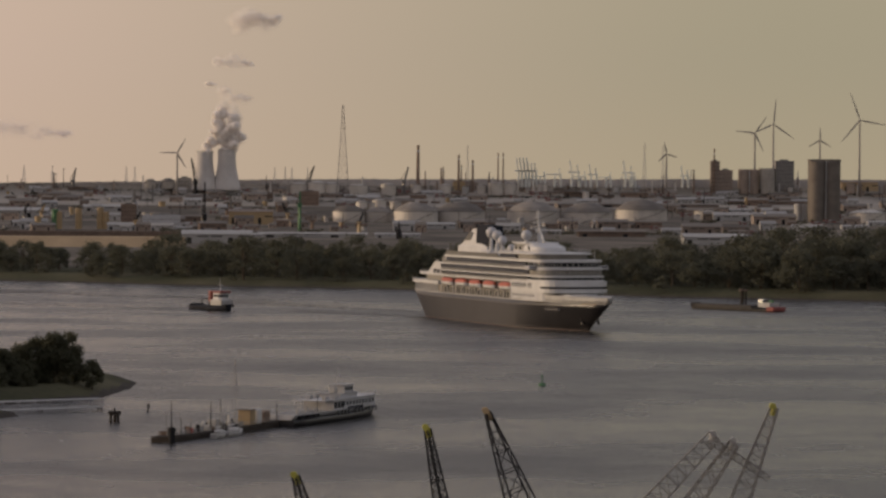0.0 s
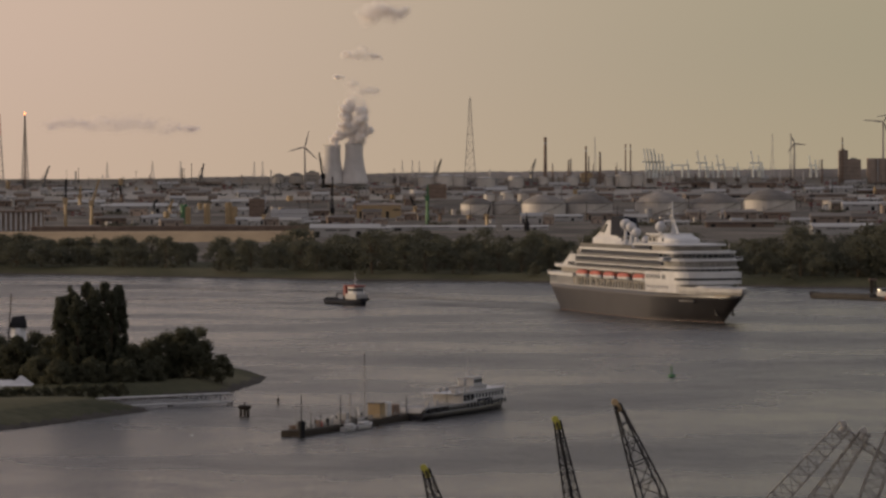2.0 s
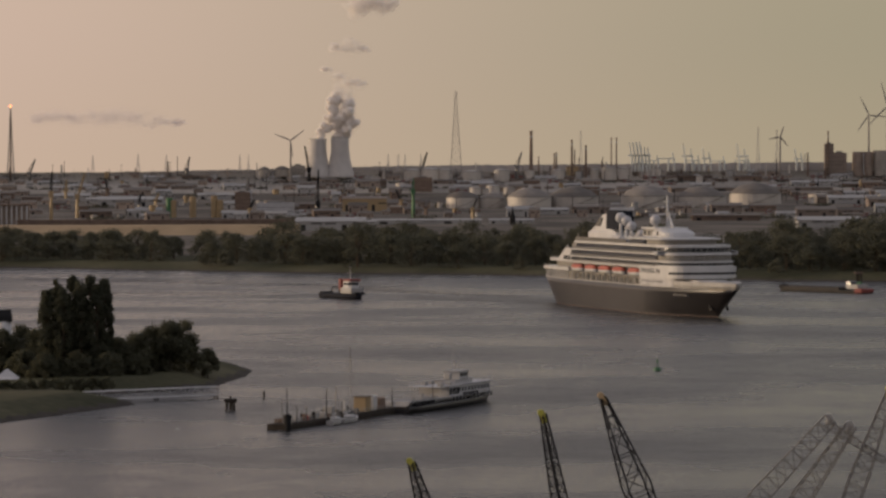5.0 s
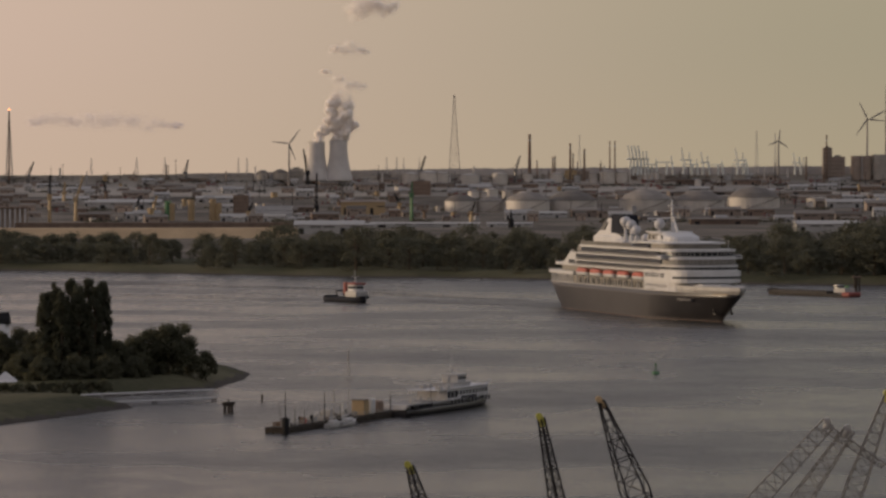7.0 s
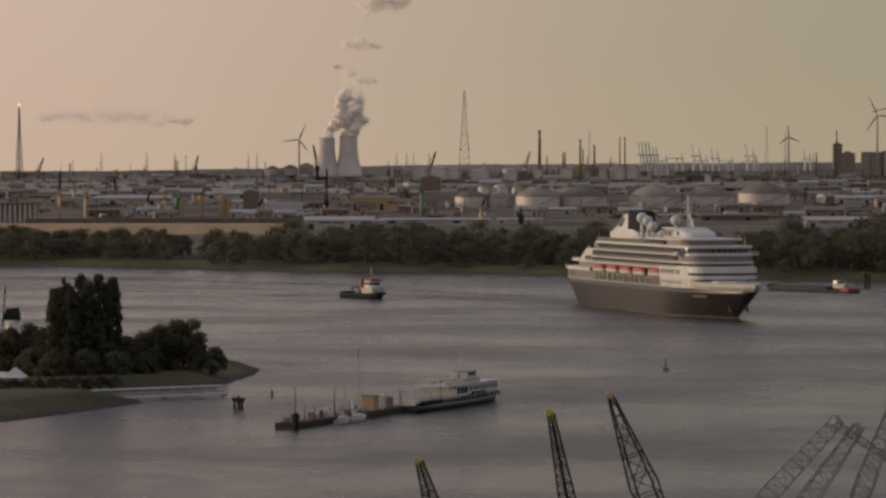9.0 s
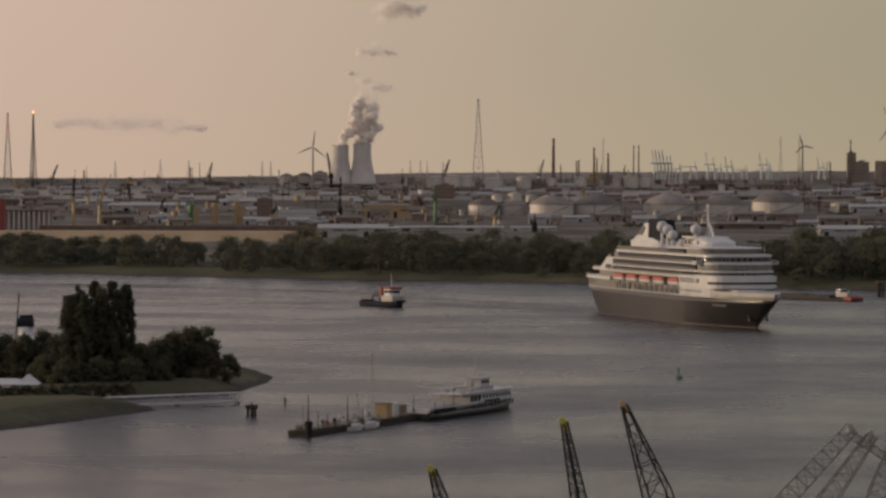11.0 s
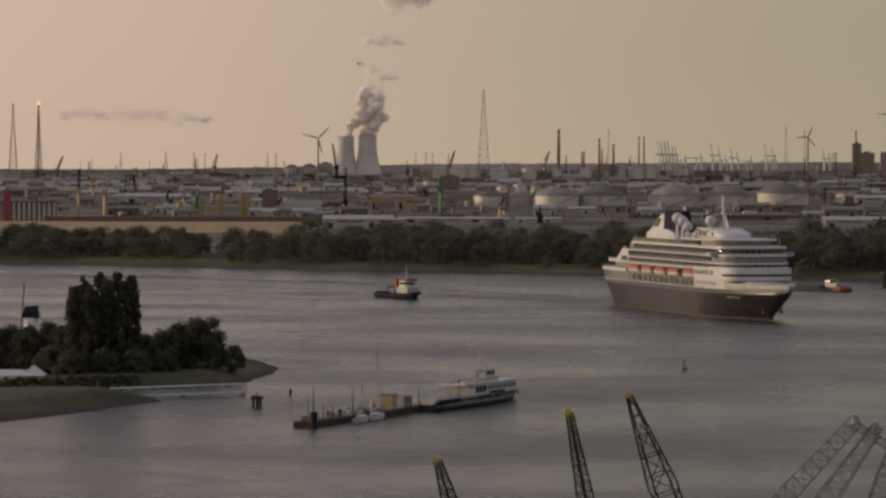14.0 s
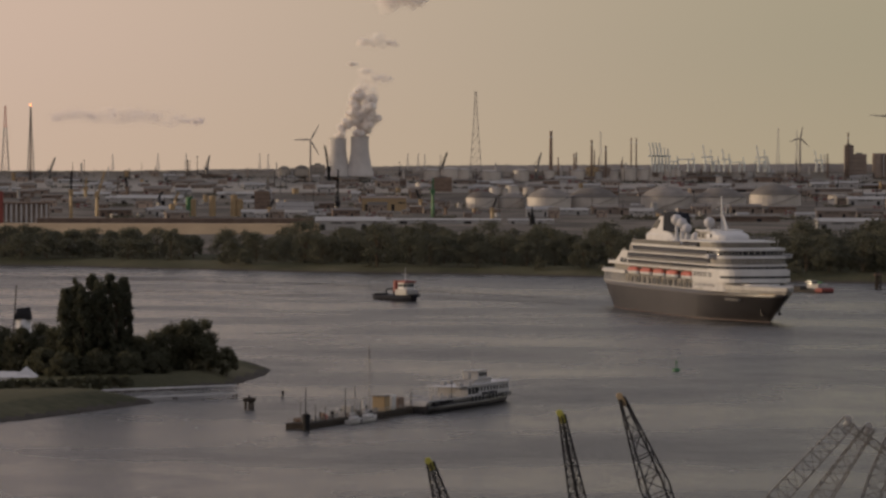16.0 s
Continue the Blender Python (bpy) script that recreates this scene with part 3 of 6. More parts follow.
    part("boat_deck_edge", slab(bmesh.new(), deck_outline(-146, -53, 14.3, 1), 18.6, 19.25), "white", ship)
    ship_stern(ship)
    part("bridge_wing", box(bmesh.new(), -29, -23.5, -17.2, 17.2, 23.9, 25.5, 0.25), "paint_white", ship)
    part("bridge_window_band", box(bmesh.new(), -28.8, -23.35, -16.6, 16.6, 24.85, 25.3), "glass", ship)
    # open top deck: screens, rails, house, funnel, mast and domes
    part("sun_deck", slab(bmesh.new(), deck_outline(-138, -62, 14.2, 1), 27.4, 27.75), "teak", ship)
    for sy in (-1, 1):
        part("wind_screen", box(bmesh.new(), -137, -70, sy * 14.0 - 0.06, sy * 14.0 + 0.06, 27.7, 29.6), "tinted", ship, "tinted glass wind screen")
    bm = bmesh.new()
    out = deck_outline(-69, -38.4, 14.2, 9.7)
    for a, b in zip(out, out[1:]):
        n = max(1, int(math.dist(a, b) / 2.5))
        for h in (31.2, 31.8):
            bar(bm, (*a, h), (*b, h), 0.06, n=3)
        for i in range(n):
            p = (a[0] + (b[0] - a[0]) * i / n, a[1] + (b[1] - a[1]) * i / n)
            bar(bm, (*p, 30.6), (*p, 31.85), 0.06, n=3)
    part("railing", bm, "paint_grey", ship)
    low, high = deck_outline(-70, -48, 7.0, 8), deck_outline(-69, -54, 5.8, 4)
    house = part("top_house", loft(bmesh.new(), [[(x, y, z) for x, y in o] for o, z in ((low, 30.4), (deck_outline(-70, -49, 7.0, 7), 32.6), (high, 34.2))]), "white", ship, "white top house with a sloping front")
    part("house_roof", slab(bmesh.new(), deck_outline(-71, -56, 7.4, 3), 33.9, 34.5), "white", house)
    hw = mesh_of(box(bmesh.new(), -0.8, 0.8, -0.07, 0.07, 31.4, 33.0), "house_window", "glass")
    for x in (-67, -62, -51.5):
        for sy in (-1, 1):
            share("house_window", hw, house, pose(x, sy * 7.1, 0))
    part("after_house", box(bmesh.new(), -69.5, -58, -7.06, 7.06, 31.0, 33.4, 0.1), "balcony", house)
    for i in range(6):
        part("deck_locker", box(bmesh.new(), -96 + 4.1 * i, -94.2 + 4.1 * i, -11.5, -9.5, 27.7, 29.2 + 0.5 * (i % 2), 0.15), "paint_white", ship)
    part("funnel_house", box(bmesh.new(), -150, -112, -4.2, 4.2, 27.5, 31.6, 0.4), "white", ship)
    for sy in (-1, 1):
        part("stair_house", box(bmesh.new(), -110, -98, sy * 5 - 2.5, sy * 5 + 2.5, 27.5, 30.4, 0.4), "paint_white", ship)
    fun = part("funnel_casing", loft(bmesh.new(), [[(-150, -3.6, 31.4), (-112, -3.6, 31.4), (-112, 3.6, 31.4), (-150, 3.6, 31.4)], [(-145, -3.5, 33.0), (-121, -3.5, 32.7), (-121, 3.5, 32.7), (-145, 3.5, 33.0)],
                                                   [(-139, -3.2, 36.0), (-128, -3.2, 36.0), (-128, 3.2, 36.0), (-139, 3.2, 36.0)], [(-133.5, -3.0, 38.9), (-128.5, -3.0, 39.2), (-128.5, 3.0, 39.2), (-133.5, 3.0, 38.9)]]), "white", ship, "white raked funnel casing")
    part("funnel", loft(bmesh.new(), [[(-128, -3.5, 32.6), (-110, -3.5, 32.6), (-110, 3.5, 32.6), (-128, 3.5, 32.6)], [(-128, -3.2, 40.8), (-113, -3.2, 40.5), (-113, 3.2, 40.5), (-128, 3.2, 40.8)]]), "soot", fun, "dark blue-black funnel")
    part("funnel_grille", loft(bmesh.new(), [[(x, y, z) for x, z in ((-142.5, 33.9), (-136, 33.9), (-132.5, 37.4), (-135.5, 37.6))] for y in (-3.75, -2.6)]), "tinted", fun, "grey louvred opening")
    for x, y, z, r in ((-103.3, -5.2, 37.8, 2.3), (-96, -5.2, 36.6, 2.2), (-89.5, -5.2, 34.6, 2.0), (-81, -4, 31.3, 1.9), (-59.7, -5.2, 37.4, 2.2)):
        dome = bmesh.new()
        bmesh.ops.create_icosphere(dome, subdivisions=3, radius=r, matrix=Matrix.Translation((x, y, z)))
        ob = part("radar_dome", dome, "paint_white", ship, "round pale grey radar dome", smooth=True)
        part("dome_stand", bar(bmesh.new(), (x, y, 27.6 if x < -70 else 34.3), (x, y, z - r * 0.7), 0.9, 0.6, 10), "white", ob)
    bm = bmesh.new()
    bar(bm, (-58, 0, 34), (-60, 0, 47.6), 1.0, 0.25, 8)
    bar(bm, (-52.5, 0, 34.2), (-58.6, 0, 41), 0.6, 0.35, 6)
    for z, w in ((39.8, 3.4), (42.6, 2.2), (44.8, 1.4)):
        box(bm, -60.4, -58.6, -w, w, z, z + 0.3)
    part("mast", bm, "white", ship, "white raked mast with yards")
    part("radar_scanner", box(bmesh.new(), -57, -56, -2.0, 2.0, 40.6, 41.1), "paint_grey", ship)
    for x, y, h in ((-36, -9, 36.5), (-26, 12, 31.5), (-140, -12, 31)):
        part("aerial", bar(bmesh.new(), (x, y, 27), (x, y, h), 0.16, 0.08, 5), "white", ship)
    part("foredeck", slab(bmesh.new(), [(-24, -12.0), (-3, -9.4), (8, -6.2), (16, -3.0), (16, 3.0), (8, 6.2), (-3, 9.4), (-24, 12.0)], 11.0, 11.3), "teak", ship)
    part("fore_house", slab(bmesh.new(), [(-20, -8), (-6, -6), (-2, 0), (-6, 6), (-20, 8)], 11.3, 14.4), "white", ship)
    for x, y in ((0, 4), (0, -4), (7, 3), (7, -3)):
        part("mooring_winch", bar(bmesh.new(), (x, y, 11.3), (x, y, 13.2), 0.7, 0.6, 8), "paint_grey", ship)
    for sy in (-1, 1):
        for x in (-134, -116, -98, -80, -60):
            lifeboat(ship, x, sy * 14.0)
    return ship


ship = build_cruise_ship()


# ---- trees ----
def crown_mesh(name, seed, height, radius, material, leaves, leaf, base=0.15, clumps=26, slim=False):
    """Leaf clumps scattered over an uneven envelope; each clump is many small tilted leaf sprays."""
    rs = np.random.RandomState(seed)
    t = rs.rand(clumps) ** 0.8
    if slim:
        prof = np.interp(t, [0, 0.12, 0.45, 0.8, 1], [0.8, 1.05, 1.1, 0.85, 0.3])
    else:
        prof = np.interp(t, [0, 0.2, 0.5, 0.8, 1], [0.55, 1.0, 0.95, 0.62, 0.2])
    a = rs.rand(clumps) * 6.283
    rr = prof * radius * (0.35 + 0.6 * rs.rand(clumps) ** 0.5)
    c = np.stack([rr * np.cos(a), rr * np.sin(a), height * (base + (1 - base - 0.05) * t)], 1)
    size = (0.22 + 0.2 * rs.rand(clumps)) * radius * (1.15 if not slim else 1.0)
    pick = rs.randint(0, clumps, leaves)
    d = rs.normal(size=(leaves, 3))
    d /= np.linalg.norm(d, axis=1)[:, None]
    p = c[pick] + d * (size[pick] * rs.rand(leaves) ** 0.4)[:, None] * np.array([1, 1, 1.5 if slim else 0.85])
    u = rs.normal(size=(leaves, 3))
    u /= np.linalg.norm(u, axis=1)[:, None]
    w = np.cross(u, d)
    w /= np.linalg.norm(w, axis=1)[:, None] + 1e-6
    s = (leaf * (0.6 + 0.8 * rs.rand(leaves)))[:, None]
    quad = np.stack([p - u * s, p - w * s * 0.6, p + u * s, p + w * s * 0.6], 1).reshape(-1, 3)
    me = bpy.data.meshes.new(name)
    me.from_pydata(quad.tolist(), [], [(4 * i, 4 * i + 1, 4 * i + 2, 4 * i + 3) for i in range(leaves)])
    me.materials.append(M[material])
    return me, c


def make_tree(name, label, seed, height, radius, material, leaves, leaf, m, group, base=0.15, clumps=26, slim=False):
    tree = thing(name, m, label, "tree", group)
    me, c = crown_mesh("crown", seed, height, radius, material, leaves, leaf, base, clumps, slim)
    new("crown", me).parent = tree
    bm = bmesh.new()
    bar(bm, (0, 0, -0.8), (0.1, 0, height * 0.35), height * 0.02 + 0.08, height * 0.013, 8)
    bar(bm, (0.1, 0, height * 0.35), (0, 0.1, height * (0.9 if slim else 0.7)), height * 0.013, 0.06, 7)
    for q in c[:: max(1, len(c) // 9)]:
        z = max(height * 0.12, q[2] * 0.55)
        bar(bm, (0.05, 0, z), tuple(q), height * 0.006, 0.03, 5)
    part("trunk", bm, "bark", tree)
    return tree


def build_far_wood():
    rs = random.Random(4)
    kinds = [make_tree("tree", "dense dark green broadleaf tree on the riverbank", 20 + k, h, r, "bank_leaf", 1500, 0.5, pose(0, -1200 - 30 * k, 3), "trees along the far bank", 0.02, 26) for k, (h, r) in enumerate(((17, 7), (19, 8), (15, 7.5), (21, 8.5), (13, 6.5)))]
    small = make_tree("tree", "low rounded green bush on the riverbank", 31, 7, 4.5, "bank_leaf", 500, 0.5, pose(0, -1400, 3), "trees along the far bank", 0.02, 16)
    spots = []
    for depth in range(7):
        x = -330.0 + rs.uniform(0, 8)
        while x < 470:
            yb = bank_y(x)
            y = yb + 30 + depth * 30 + rs.uniform(-12, 12)
            b = x / y * 7000 + 784
            x += rs.uniform(10, 19)
            if 322 < b < 365 and depth < 6:
                continue
            if b < 470 and depth > 3:
                continue
            if b < 700 and depth > 5:
                continue
            s = rs.uniform(0.8, 1.12)
            if b < 470:
                s *= 0.95
            if b > 1380:
                s *= 1.12
            if b > 1540:
                s *= 1.28
            spots.append((x, y, s, rs.choice(kinds)))
    for x in (-116, -113, -104, -330, 60, 150, 190, 260, 300, 330):
        spots.append((x, bank_y(x) + 14 + rs.uniform(0, 10), rs.uniform(0.6, 1.2), small))
    for x, y, s, k in spots:
        t = copy_thing(k, pose(x, y, 4.0, 0, 0, rs.uniform(0, 360)))
        t.scale = (s * rs.uniform(1.15, 1.5), s * rs.uniform(1.1, 1.4), s)
    for k in (*kinds, small):
        for o in (*k.children_recursive, k):
            bpy.data.objects.remove(o)


def build_spit_trees():
    g = "poplars on the spit"
    row = ((-99.4, 1083, 24.6), (-97.2, 1088, 27.2), (-94.8, 1081, 25.0), (-92.6, 1087, 28.2), (-90.2, 1083, 26.6), (-88, 1089, 28.0), (-85.8, 1082, 26.2), (-84, 1087, 27.4))
    for k, (x, y, h) in enumerate(row):
        make_tree("poplar", "tall dark columnar poplar standing in a row", 40 + k, h, 2.4, "poplar", 11000, 0.32, pose(x, y, 2.8), g, 0.0, 130, True)
    g = "broad trees on the spit"
    row = ((-80.5, 1095, 9.5, 4.5), (-76, 1100, 11, 5.4), (-71.5, 1104, 12.4, 5.8), (-67, 1102, 14, 5.6), (-63.6, 1108, 14, 5.0), (-83.5, 1104, 10, 4.5), (-103, 1092, 12.5, 5), (-108, 1100, 13, 5.5), (-113, 1094, 12, 5.5),
           (-119, 1104, 12, 6), (-125, 1098, 13, 6), (-132, 1104, 15, 6.5), (-90, 1074, 7, 4), (-99, 1070, 6.5, 4.2), (-82, 1076, 6.5, 4), (-105, 1076, 7, 4.5), (-75, 1084, 5.5, 3.6))
    for k, (x, y, h, r) in enumerate(row):
        make_tree("tree", "dense dark broadleaf tree on the grassy spit", 60 + k, h, r, "leaf", 6500, 0.34, pose(x, y, 2.7), g, 0.0, 60)
    make_tree("bush", "round dark bush near the tip of the spit", 90, 7.2, 3.1, "leaf", 5000, 0.27, pose(-56.4, 1101, 2.0), g, 0.0, 44)
    for k in range(12):
        x = -113 + 3.1 * k
        make_tree("bush", "low dark hedge bush beside the grass", 110 + k, 2.8, 2.3, "leaf", 1300, 0.24, pose(x, 1009 + 1.5 * k, 2.6), g, 0.0, 16)


build_far_wood()
build_spit_trees()


# ---- on the spit: windmill, marquee, footbridge ----
def build_windmill():
    mill = thing("windmill", pose(-122, 1190, 3), "white windmill with a dark cap and bare sail stock", "windmill", scale=0.74)
    part("tower", lathe(bmesh.new(), [(3.6, -1), (3.3, 4), (2.8, 14.5)], 16), "white", mill, smooth=True)
    part("cap", loft(bmesh.new(), [[(-3.6, -2.7, 14.4), (3.2, -2.7, 14.4), (3.2, 2.7, 14.4), (-3.6, 2.7, 14.4)], [(-3.3, -2.3, 16.4), (3.0, -2.3, 16.6), (3.0, 2.3, 16.6), (-3.3, 2.3, 16.4)], [(-2.6, -0.4, 19.0), (2.6, -0.4, 19.4), (2.6, 0.4, 19.4), (-2.6, 0.4, 19.0)]]), "black", mill, "dark tarred cap")
    bm = bmesh.new()
    box(bm, -0.25, 0.25, -0.2, 0.2, -11.5, 11.5)
    stock = part("sail_stock", bm, "timber", mill, "dark sail stock")
    stock.matrix_basis = pose(-3.4, -2.9, 17.0, 0, 4, 0)


def build_marquee():
    tent = thing("marquee", pose(-114, 1030, 2.9), "long white canvas marquee with a peaked roof", "tent")
    part("roof", loft(bmesh.new(), [[(-13, -4, 2.2), (12, -4, 2.2), (12, 4, 2.2), (-13, 4, 2.2)], [(-12.6, -0.2, 3.6), (6, -0.2, 3.6), (6, 0.2, 3.6), (-12.6, 0.2, 3.6)]]), "canvas", tent)
    part("side", box(bmesh.new(), -12.8, 6, -3.8, 3.8, 0, 2.3), "canvas", tent)
    part("peak", loft(bmesh.new(), [[(6, -3, 2.3), (12, -3, 2.3), (12, 3, 2.3), (6, 3, 2.3)], [(8.9, -0.1, 4.8), (9.1, -0.1, 4.8), (9.1, 0.1, 4.8), (8.9, 0.1, 4.8)]]), "canvas", tent)


def build_footbridge():
    a, b = Vector((-84, 1004, 0.9)), Vector((-50, 1026, 1.0))
    length = (b - a).length
    br = thing("footbridge", Matrix.Translation(a) @ (b - a).to_track_quat("X", "Z").to_matrix().to_4x4(), "white lattice footbridge from the spit out to the landing stage", "bridge")
    part("walkway", box(bmesh.new(), 0, length, -0.9, 0.9, -0.15, 0.05), "steel", br)
    for sy in (-0.95, 0.95):
        bm = bmesh.new()
        n = 18
        for i in range(n):
            x0, x1 = length * i / n, length * (i + 1) / n
            bar(bm, (x0, sy, 0), (x1, sy, 2.1 if i % 2 == 0 else 2.1), 0.04, n=4) if i % 2 == 0 else bar(bm, (x0, sy, 2.1), (x1, sy, 0), 0.04, n=4)
            bar(bm, (x1, sy, 0), (x1, sy, 2.1), 0.04, n=4)
        bar(bm, (1.4, sy, 2.15), (length, sy, 2.15), 0.12, n=4)
        bar(bm, (0, sy, 0), (1.4, sy, 2.15), 0.12, n=4)
        bar(bm, (0, sy, 0), (length, sy, 0), 0.14, n=4)
        part("truss", bm, "white", br, "white painted truss")
    for x in (0.6, length * 0.55, length - 0.5):
        bm = bmesh.new()
        for sy in (-0.8, 0.8):
            bar(bm, (x, sy, -6), (x, sy, 0), 0.22)
        part("pier", bm, "timber", br)


def build_dolphin(x, y, top, span, label, head="timber"):
    d = thing("mooring_dolphin", pose(x, y, 0), label, "mooring post", "mooring dolphins")
    for dx, dy in ((-span * 0.3, -span * 0.3), (span * 0.3, -span * 0.3), (0, span * 0.35)):
        part("leg", bar(bmesh.new(), (dx * 1.2, dy * 1.2, -5), (dx, dy, top - 0.5), span * 0.13, n=8), "timber", d)
    part("cap", box(bmesh.new(), -span * 0.55, span * 0.55, -span * 0.5, span * 0.5, top - 0.9, top, 0.1), head, d)
    part("bollard", bar(bmesh.new(), (0, 0, top), (0, 0, top + 0.7), span * 0.08, n=8), "black", d)
    return d


build_windmill()
build_marquee()
build_footbridge()
build_dolphin(-44.4, 976, 2.9, 2.8, "tarred timber mooring dolphin standing in the river")
build_dolphin(217, 1911, 7.6, 3.6, "tall dark beacon post on piles near the bank", "brown")
build_dolphin(-37.8, 1021, 2.0, 0.6, "single slim post standing in the river")


# ---- landing stage with ferry, yacht and buoy ----
def boat_hull(bm, length, half, z0, z1, rake=0.12, stern=0.75, n=9):
    rings = []
    for i in range(n):
        f = i / (n - 1)
        w = half * (stern + (1 - stern) * min(1, f * 3)) * (1 - max(0, (f - 0.6) / 0.4) ** 2.0 * 0.97)
        x = -length / 2 + length * f
        up = z1 + (z1 - z0) * 0.28 * max(0, (f - 0.5) * 2) ** 2
        rk = rake * length * max(0, f - 0.6) / 0.4
        rings.append([(x, -w, up), (x - rk * 0.5, -w * 0.93, (z0 + up) / 2), (x - rk, -w * 0.7, z0), (x - rk, w * 0.7, z0), (x - rk * 0.5, w * 0.93, (z0 + up) / 2), (x, w, up)])
    return loft(bm, rings)


def build_landing_stage():
    a, b = Vector((-30.5, 903, 0)), Vector((-4.6, 966, 0))
    length = (b - a).length
    st = thing("landing_stage", Matrix.Translation(a) @ pose(0, 0, 0, 0, 0, math.degrees(math.atan2(b.y - a.y, b.x - a.x))), "dark timber landing stage with lamp posts and huts", "jetty")
    n = 8
    for i in range(n):
        part("pontoon", box(bmesh.new(), length * i / n + 0.08, length * (i + 1) / n - 0.08, -2.6, 2.6, -0.8, 1.15, 0.12), "timber", st)
    part("deck", box(bmesh.new(), 0, length, -2.5, 2.5, 1.15, 1.35), "timber", st)
    for x, h, r in ((1.5, 9.4, 0.16), (7, 5.2, 0.12), (12.5, 4.6, 0.1), (24, 8.0, 0.16), (33, 4.8, 0.1), (64, 6.2, 0.14)):
        post = part("post", bar(bmesh.new(), (x, -1.9, 1.2), (x, -1.9, h), r, r * 0.6, 6), "black", st)
        if h < 6:
            part("lamp_head", box(bmesh.new(), x - 0.35, x + 0.35, -2.2, -1.4, h, h + 0.2), "paint_grey", post)
    for sy in (-2.3, 2.3):
        bm = bmesh.new()
        for z in (1.8, 2.35):
            bar(bm, (1, sy, z), (length - 1, sy, z), 0.04, n=4)
        k = 0
        while k < length - 1:
            bar(bm, (1 + k, sy, 1.3), (1 + k, sy, 2.4), 0.05, n=4)
            k += 2.0
        part("railing", bm, "paint_grey", st)
    hut = part("hut", box(bmesh.new(), 48.3, 51.6, -1.6, 1.6, 1.35, 4.9, 0.1), "amber", st, "ochre waiting hut")
    part("hut_roof", box(bmesh.new(), 48.0, 51.9, -1.9, 1.9, 4.9, 5.1, 0.05), "roof", hut)
    part("cabin", box(bmesh.new(), 53.5, 56, -1.5, 1.5, 1.35, 4.9, 0.3), "white", st)
    part("shelter", box(bmesh.new(), 57.5, 61, -1.5, 1.5, 1.35, 4.2, 0.3), "brown", st)
    for x, h in ((10, 3.2), (17.5, 2.9), (27.5, 3.4), (30, 3.0), (36, 3.2), (43, 4.2), (45, 3.0)):
        part("bollard", bar(bmesh.new(), (x, 1.7, 1.3), (x, 1.7, h), 0.22, 0.18, 7), "white" if x in (27.5, 43) else "black", st)
    part("kiosk", box(bmesh.new(), 29, 31, -1.2, 1.2, 1.35, 3.9, 0.2), "paint_grey", st)
    part("crate", box(bmesh.new(), 20, 22, -1, 1, 1.35, 2.6, 0.1), "paint_grey", st)
    part("bin", box(bmesh.new(), 15, 16, -1, 0.2, 1.35, 2.5, 0.1), "red", st)
    for dx in (0, 1.3):
        part("fender_pile", bar(bmesh.new(), (-0.4 + dx, -2.9 + dx * 0.6, -5), (-0.4 + dx, -2.9 + dx * 0.6, 3.6), 0.75, n=10), "black", st)
    rs = random.Random(5)
    for i in range(16):
        x, w, h = 3 + 2.7 * i + rs.uniform(-1, 1), rs.uniform(0.3, 0.9), rs.uniform(0.6, 1.8)
        part("deck_box", box(bmesh.new(), x, x + w * 1.6, -0.6 - w, -0.6 + w, 1.35, 1.35 + h, 0.08), rs.choice(("black", "paint_grey", "timber", "brown", "steel")), st)
    # a work float at the outer end
    fl = thing("work_boat", pose(-29.6, 911, 0, 0, 0, 67), "small dark open workboat moored at the landing stage", "boat")
    part("boat_hull", boat_hull(bmesh.new(), 8, 1.5, -0.4, 0.9), "timber", fl)
    part("cuddy", box(bmesh.new(), -2, 1, -1, 1, 0.8, 2.2, 0.15), "brown", fl)
    part("mast", bar(bmesh.new(), (0, 0, 1), (0, 0, 7.0), 0.07, 0.04, 5), "timber", fl)


def build_yacht(x, y, turn, length, mast_h):
    ya = thing("sailing_yacht", pose(x, y, 0, 0, 0, turn), "white sailing yacht with bare mast moored alongside", "boat", "yachts at the landing stage")
    part("boat_hull", boat_hull(bmesh.new(), length, length * 0.15, -0.4, 1.1), "paint_grey", ya, smooth=True)
    part("coachroof", box(bmesh.new(), -length * 0.15, length * 0.2, -0.9, 0.9, 1.1, 1.9, 0.25), "white", ya)
    part("mast", bar(bmesh.new(), (length * 0.08, 0, 1.2), (length * 0.08, 0, mast_h), 0.1, 0.06, 6), "steel", ya)
    part("boom", bar(bmesh.new(), (length * 0.08, 0, 2.6), (-length * 0.32, 0, 2.5), 0.16, n=6), "canvas", ya)
    bm = bmesh.new()
    for p in ((length * 0.48, 0, 1.5), (-length * 0.46, 0, 1.2), (0, 1.3, 1.2), (0, -1.3, 1.2)):
        bar(bm, p, (length * 0.08, 0, mast_h - 0.2), 0.025, n=3)
    part("rigging", bm, "steel", ya)


